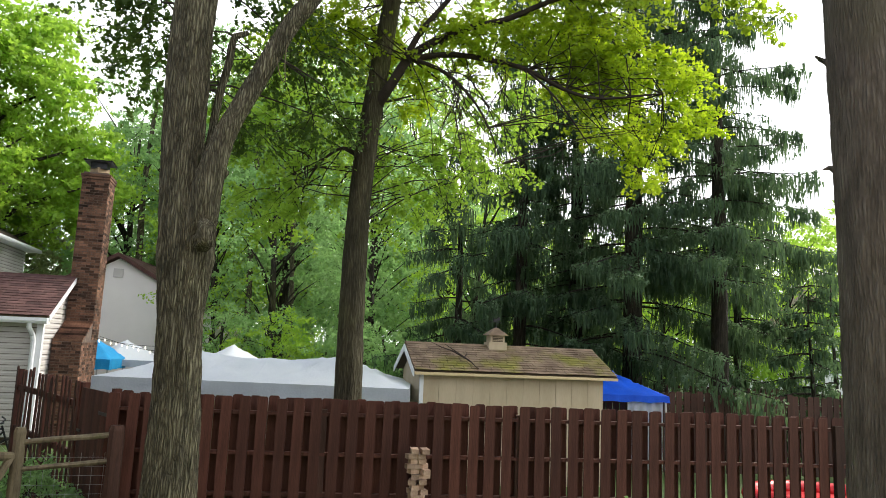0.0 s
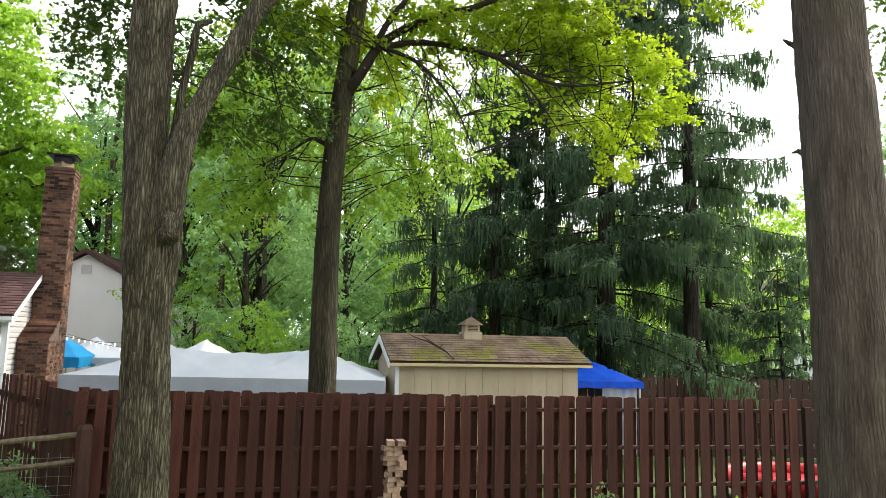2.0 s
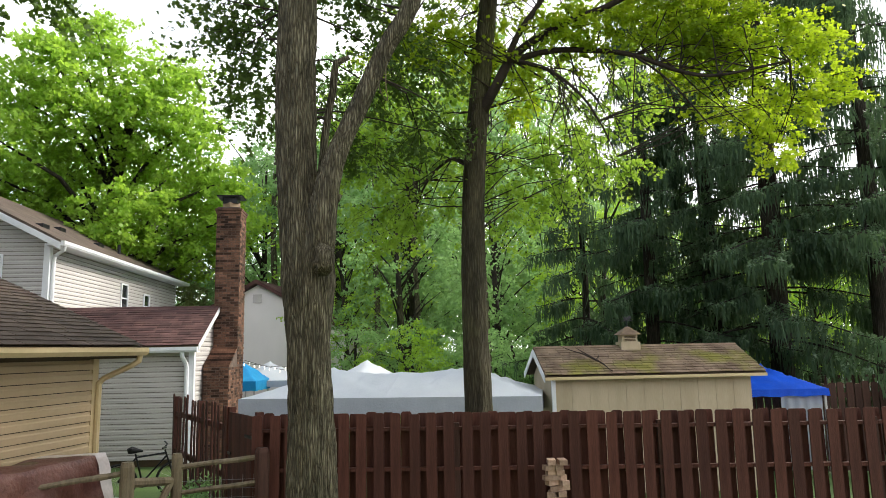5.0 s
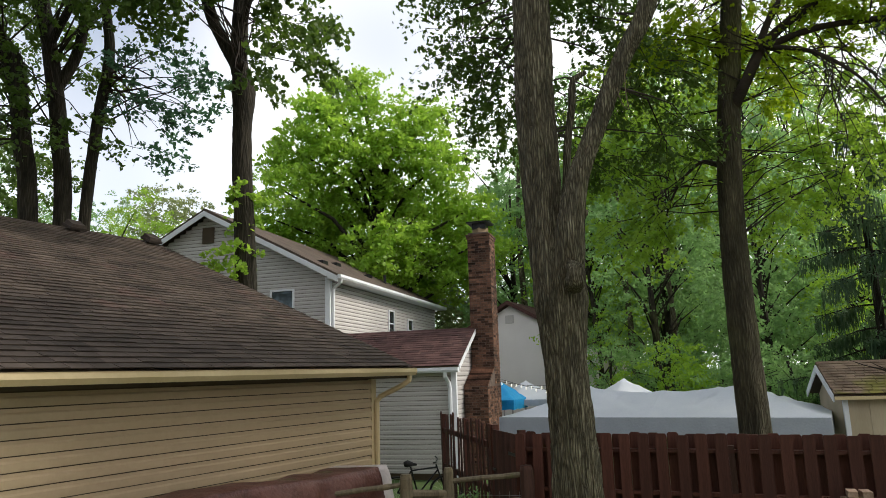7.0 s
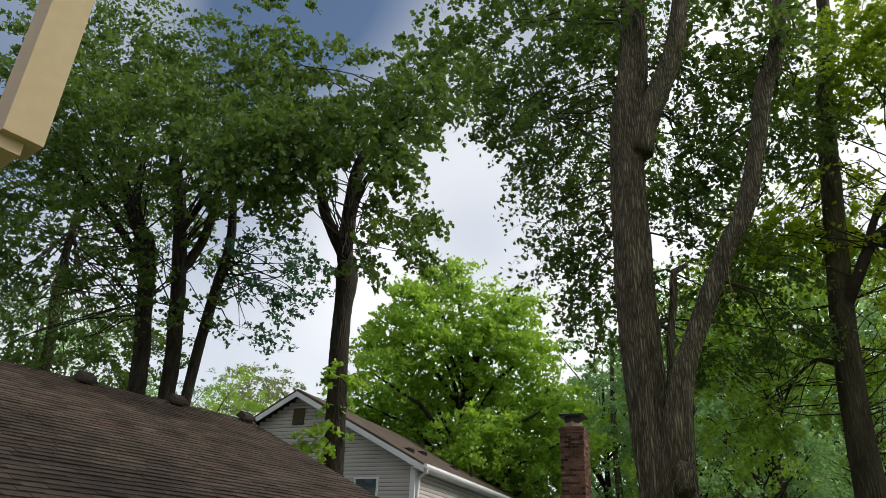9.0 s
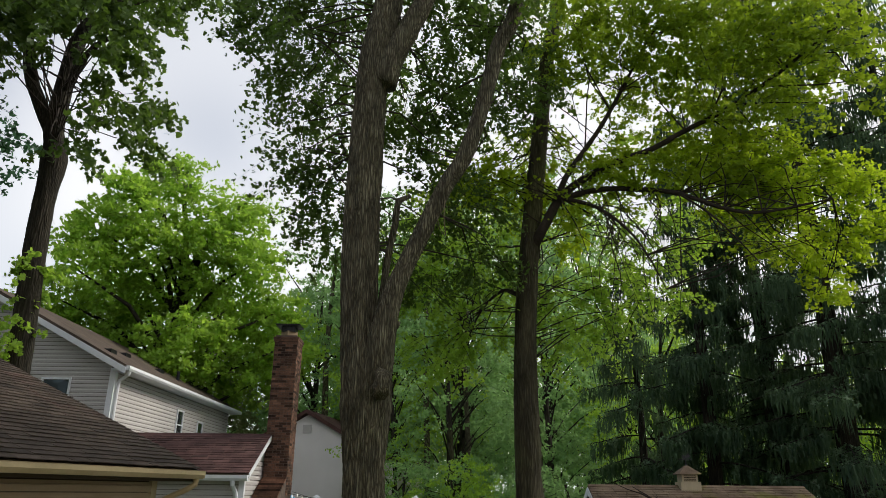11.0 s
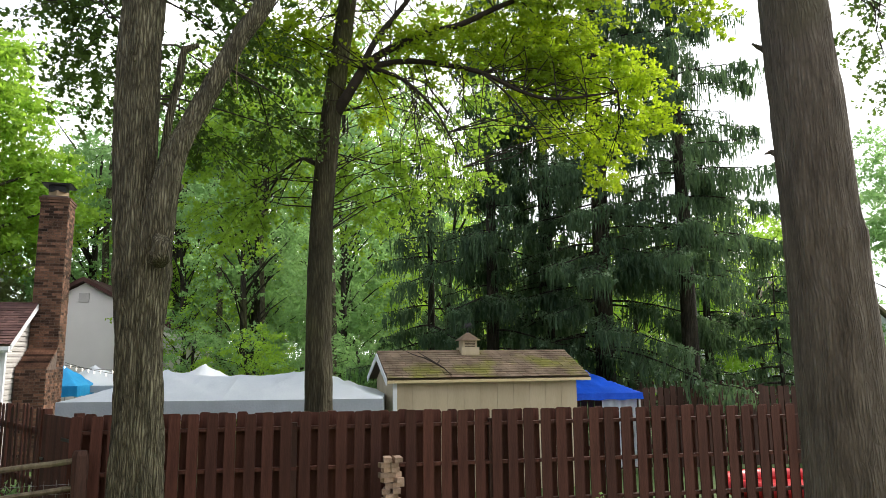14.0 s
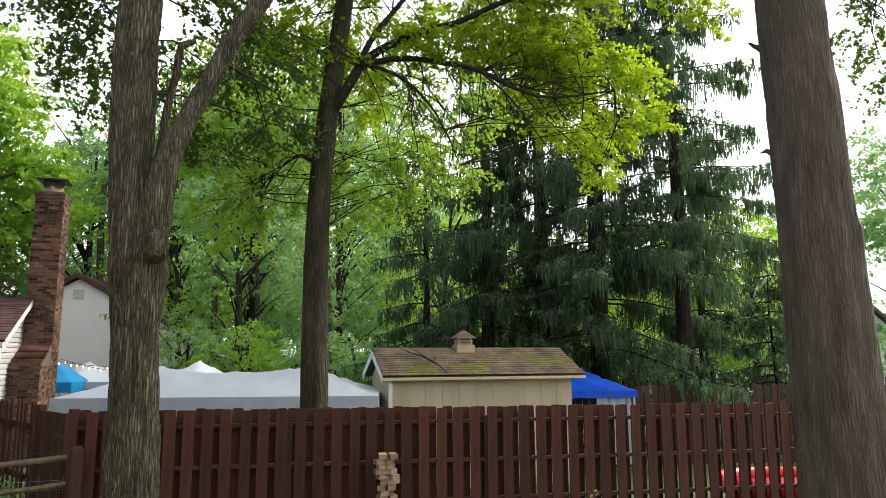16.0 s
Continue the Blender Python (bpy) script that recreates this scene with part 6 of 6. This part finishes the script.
for k, (x, y, h, r, mt) in enumerate(((-11.5, 34, 17, 4.2, LEAF_MID), (-7.5, 33, 15, 4.0, LEAF_MID), (-3.5, 36, 18, 4.6, LEAF_MID), (0.2, 34, 9.5, 3.6, LEAF_MID), (4.5, 37, 8.5, 4.0, LEAF_MID), (-9.5, 41, 21, 5, LEAF_FRESH), (-2.0, 44, 20, 5.0, LEAF_FRESH),
                                      (-14.5, 43, 17, 5, LEAF_MID), (-6.5, 27, 10, 3.2, LEAF_MID), (-2.6, 26.5, 9, 3.0, LEAF_MID), (1.2, 27, 9.5, 3.0, LEAF_FRESH), (10.5, 33, 8.5, 3.8, LEAF_FRESH), (15.2, 30, 8.5, 3.2, LEAF_FRESH), (-9.6, 29.5, 9, 2.6, LEAF_FRESH),
                                      (19.0, 38, 11, 4, LEAF_FRESH), (30, 40, 13, 4.5, LEAF_MID), (26.6, 35, 14.5, 3.2, LEAF_MID), (-34, 30, 14, 5, LEAF_PALE), (-29, 36, 15, 5, LEAF_MID), (-40, 24, 13, 5, LEAF_MID), (-36, 14, 15, 6, LEAF_MID), (-30, 20, 11, 4.5, LEAF_FRESH),
                                      (-17.5, 38, 16, 5, LEAF_MID), (-13, 37, 12, 4, LEAF_FRESH), (-5.5, 39, 20, 5, LEAF_MID), (0.5, 42, 13, 4.6, LEAF_FRESH), (7.5, 42, 9, 4.4, LEAF_FRESH), (-21, 40, 15, 5, LEAF_MID), (-25, 34, 11, 4, LEAF_PALE), (13, 40, 9, 4.4, LEAF_FRESH))):
    woodland_tree(x, y, h, r, mt, 100 + k, low=0.55 if x > 26 and x < 27 else 0.16 if y < 30 else 0.22, size=0.13 if y < 30 else 0.185)
for k in range(8):
    woodland_tree(-24 + 4.2 * k, 56 + 3 * (k % 2), 21 + 2 * (k % 3) if k < 6 else 15, 4.6, LEAF_MID, 220 + k, 0.2, size=0.34, leaves=32)
for k in range(11):
    woodland_tree(-24 + 5.2 * k, 50 + 2 * (k % 2), 8.5, 4.6, LEAF_MID, 140 + k, 0.03, "low leafy woodland edge behind the gardens", 0.26, 34, "woodland edge", 8.0, 40)
woodland_tree(-20.8, 31.5, 9.0, 3.2, LEAF_PALE, 160, 0.3, "pale flowering tree between the houses", 0.2, 22, "", 9.0, 30)
for k, (x, y, h, r) in enumerate(((-5.2, 23, 3.2, 1.6), (-7.6, 24.5, 3.4, 1.6), (-2.8, 22.5, 2.8, 1.5), (0.0, 22, 2.6, 1.4), (-1.5, 22.3, 3.0, 1.5), (17.2, 24.0, 3.3, 1.5), (20.0, 25.0, 4.0, 2.0))):
    woodland_tree(x, y, h, r, LEAF_MID if k else LEAF_FRESH, 180 + k, 0.12, "dense leafy shrub at the garden's edge", 0.09, 22, "shrubs", 8.0, 44)


for k, (x, y, h, r) in enumerate(((-2.9, 24.0, 12.0, 0.20), (-8.4, 30.0, 14.0, 0.13), (-6.1, 28.0, 12.0, 0.10), (-14.6, 33.0, 15.0, 0.16), (-13.2, 34.0, 15.0, 0.12))):
    bare_tree = thing("tree", "slim grey trunk standing before the woodland", "tree", group="slim trunks")
    limb(bare_tree, [(x, y, -0.1, r * 1.3), (x + 0.05, y, h * 0.3, r), (x - 0.1, y, h * 0.65, r * 0.8), (x + 0.15, y, h, r * 0.4)], BARK_NEAR, 10, 0.01, 0.4, k, "trunk")
    crown(bare_tree, [(x, y, h * 0.97, 1.6, 1.0), (x + 1.2, y, h * 0.85, 1.2, 0.7), (x - 1.2, y, h * 0.8, 1.1, 0.7)], LEAF_MID, 12, 30, 0.22, "oval", [(x, y, h * 0.7), (x, y, h * 0.85)], 400 + k, 0.01, 0.3, 1.0, 0.4, (x, y))


# ---- spruces ----
def spruce(x, y, h, r, seed, bare=0.10, hang_length=0.6, gap=0.8, tips=0.5, fullness=1.0, label="tall dark spruce with long hanging branchlets"):
    """Whorls of sweeping limbs; from each limb's side twigs hang curtains of thin branchlets, thick in places and thin in others."""
    g, rs = np.random.default_rng(seed), random.Random(seed)
    t = thing("spruce_tree", label, "tree", group="spruces")
    wood, hang, short, fresh = Geo(), [], [], []
    wood.tube([(x, y, -0.1), (x + 0.05, y, h * 0.4), (x, y + 0.05, h * 0.75), (x, y, h)], [0.02 + h * 0.014, h * 0.011, h * 0.006, 0.01], seg=12, step=0.7)
    z, turn = h * bare, rs.uniform(0, 6.28)
    while z < h * 0.98:
        k = z / h
        full = r * (1 - k) ** 0.62 + 0.3
        for b in range(rs.choice((3, 3, 4))):
            a = turn + b * 2.1 + rs.uniform(-0.7, 0.7)
            L = full * rs.uniform(0.5, 1.1)
            ca, sa, zb = math.cos(a), math.sin(a), z + rs.uniform(-0.3, 0.3)
            line = [(x + ca * L * s, y + sa * L * s, zb + L * (0.06 * s - 0.50 * s * s + 0.24 * s ** 4) * (1 - 0.5 * k)) for s in (0, 0.17, 0.33, 0.5, 0.67, 0.83, 1.0)]
            wood.tube(line, [0.034 * (1 - 0.85 * q / 6) * (0.4 + 0.6 * L / r) for q in range(7)], seg=5)
            P = np.array(line)
            heavy = rs.choice((0.5, 0.8, 1.1, 1.4))
            count = max(4, int(6.5 * L))
            for w in range(count):
                s0 = 0.12 + 0.88 * (w + rs.random()) / count
                i0 = min(int(s0 * 6), 5)
                c0 = P[i0] * (1 - (s0 * 6 - i0)) + P[i0 + 1] * (s0 * 6 - i0)
                thick = fullness * heavy * max(0.0, 0.66 + 2.3 * noise.noise((c0[0] * gap, c0[1] * gap, c0[2] * gap * 1.3 + seed)))
                side, ln = rs.choice((-1, 1)), rs.uniform(0.3, 0.8) * (1.2 - 0.75 * s0) * (0.6 + 0.15 * L)
                end = c0 + np.array([(-sa * side * 0.8 + ca * 0.6) * ln, (ca * side * 0.8 + sa * 0.6) * ln, -0.35 * ln])
                wood.tube([tuple(c0), tuple(end)], [0.010, 0.003], seg=3)
                f = g.random((int(22 * ln * thick) + 2, 1))
                hang.append(c0 * (1 - f) + end * f + g.normal(0, 0.025, (len(f), 3)))
                f = g.random((int(50 * ln * thick) + 3, 1))
                p = c0 * (1 - f) + end * f + g.normal(0, 0.05, (len(f), 3))
                p[:, 2] -= g.random(len(f)) * hang_length * 0.5
                short.append(p)
                if rs.random() < tips * (1.3 - k):
                    f = g.random((int(40 * ln) + 4, 1)) ** 0.5
                    fresh.append(c0 * (1 - f) + end * f + g.normal(0, 0.045, (len(f), 3)))
        turn += rs.uniform(0.5, 1.6)
        z += rs.uniform(0.32, 0.68) * (1.0 if k < 0.85 else 0.6)
    part("trunk", wood, BARK_FAR, t, smooth=True)
    part("hanging_twig", leaf_mesh("hanging_twig", np.concatenate(hang), 0.036, "strand", seed=seed, length=hang_length), NEEDLE, t, kind="stuff")
    part("needles", leaf_mesh("needles", np.concatenate(short), 0.055, "strand", seed=seed + 1, length=0.17), NEEDLE, t, kind="stuff")
    if fresh:
        part("needle_tuft", leaf_mesh("needle_tuft", np.concatenate(fresh), 0.075, "tri", 0.4, seed + 3), NEEDLE_TIP, t, kind="stuff")
    return t


spruce(5.2, 18.8, 20.0, 4.9, 201, bare=0.14)
spruce(3.9, 20.2, 17.0, 2.8, 202, fullness=1.0)
spruce(2.2, 19.4, 13.5, 2.8, 203, fullness=0.95)
spruce(0.5, 20.8, 9.5, 2.6, 204, fullness=1.0)
spruce(7.4, 18.4, 16.5, 3.9, 205, bare=0.30)
spruce(9.2, 21.5, 10.0, 2.8, 208, fullness=0.8)
spruce(9.4, 17.6, 4.6, 1.3, 206, hang_length=0.2, tips=0.9, label="small blue-green spruce by the back fence")
spruce(11.0, 19.4, 5.2, 1.6, 207, hang_length=0.2, tips=0.9, label="small blue-green spruce by the back fence")

# ---- roof shingles, the nearest as single pieces ----
shingled(garage, slope, 9.3 - GY0, 6.42 / math.cos(G_SLOPE) + 0.02, 0.142, SHINGLE_FAR, (8.3, 15.3, 0.0, 1.7), SHINGLE, 9)
shingled(shed, Matrix.Translation((0, -0.035, S_E)) @ pose(0, 0, 0, math.degrees(ss), 0, 0), S_L, S_D / math.cos(ss) + 0.03, 0.108, SHINGLE_SHED, seed=6, widths=(0.14, 0.26))

# ---- small growth and odds and ends ----
def weed(x, y, h, seed, label, material=LEAF_FRESH, n=5, r=0.16, size=0.07):
    g = random.Random(seed)
    t = thing("weed", label, "plant", tilted(0, x, y))
    stems, tips = Geo(), []
    for k in range(n):
        tip = (g.uniform(-r, r), g.uniform(-r, r), h * g.uniform(0.55, 1.0))
        stems.tube([(0, 0, -0.05), (tip[0] * 0.3, tip[1] * 0.3, tip[2] * 0.5), tip], [0.006, 0.005, 0.002], seg=5)
        tips.append((*tip, r * 0.5, h * 0.12))
    part("stem", stems, TWIG, t)
    pts, _ = sprays(tips, 400, 10, 0.05, 0.03, seed)
    part("foliage", leaf_mesh("foliage", pts, size, "oval", 0.5, seed), material, t, kind="stuff")


weed(2.32, 8.55, 0.86, 301, "spindly bright green weed growing beside the fence", LEAF_MID, 4, 0.10, 0.05)
weed(4.1, 8.62, 0.7, 302, "small green weed at the foot of the fence")
for k, (x, y) in enumerate(((-4.25, 8.85), (-4.7, 9.1), (-5.2, 9.5), (-4.55, 8.5), (-5.6, 10.0))):
    weed(x, y, 0.55 + 0.1 * (k % 3), 310 + k, "low leafy ground cover behind the rail fence", LEAF_MID, 16, 0.36, 0.07)
rope = thing("rope", "thin pale cord looped over the maple's limb", "rope")
part("cord", Geo().tube([(-1.70, 6.58, 5.55), (-1.74, 6.56, 5.35), (-1.70, 6.55, 5.12), (-1.64, 6.57, 5.04), (-1.66, 6.58, 5.22), (-1.66, 6.60, 5.52)], [0.005] * 6, seg=6, step=0.04), GREYWOOD, rope)
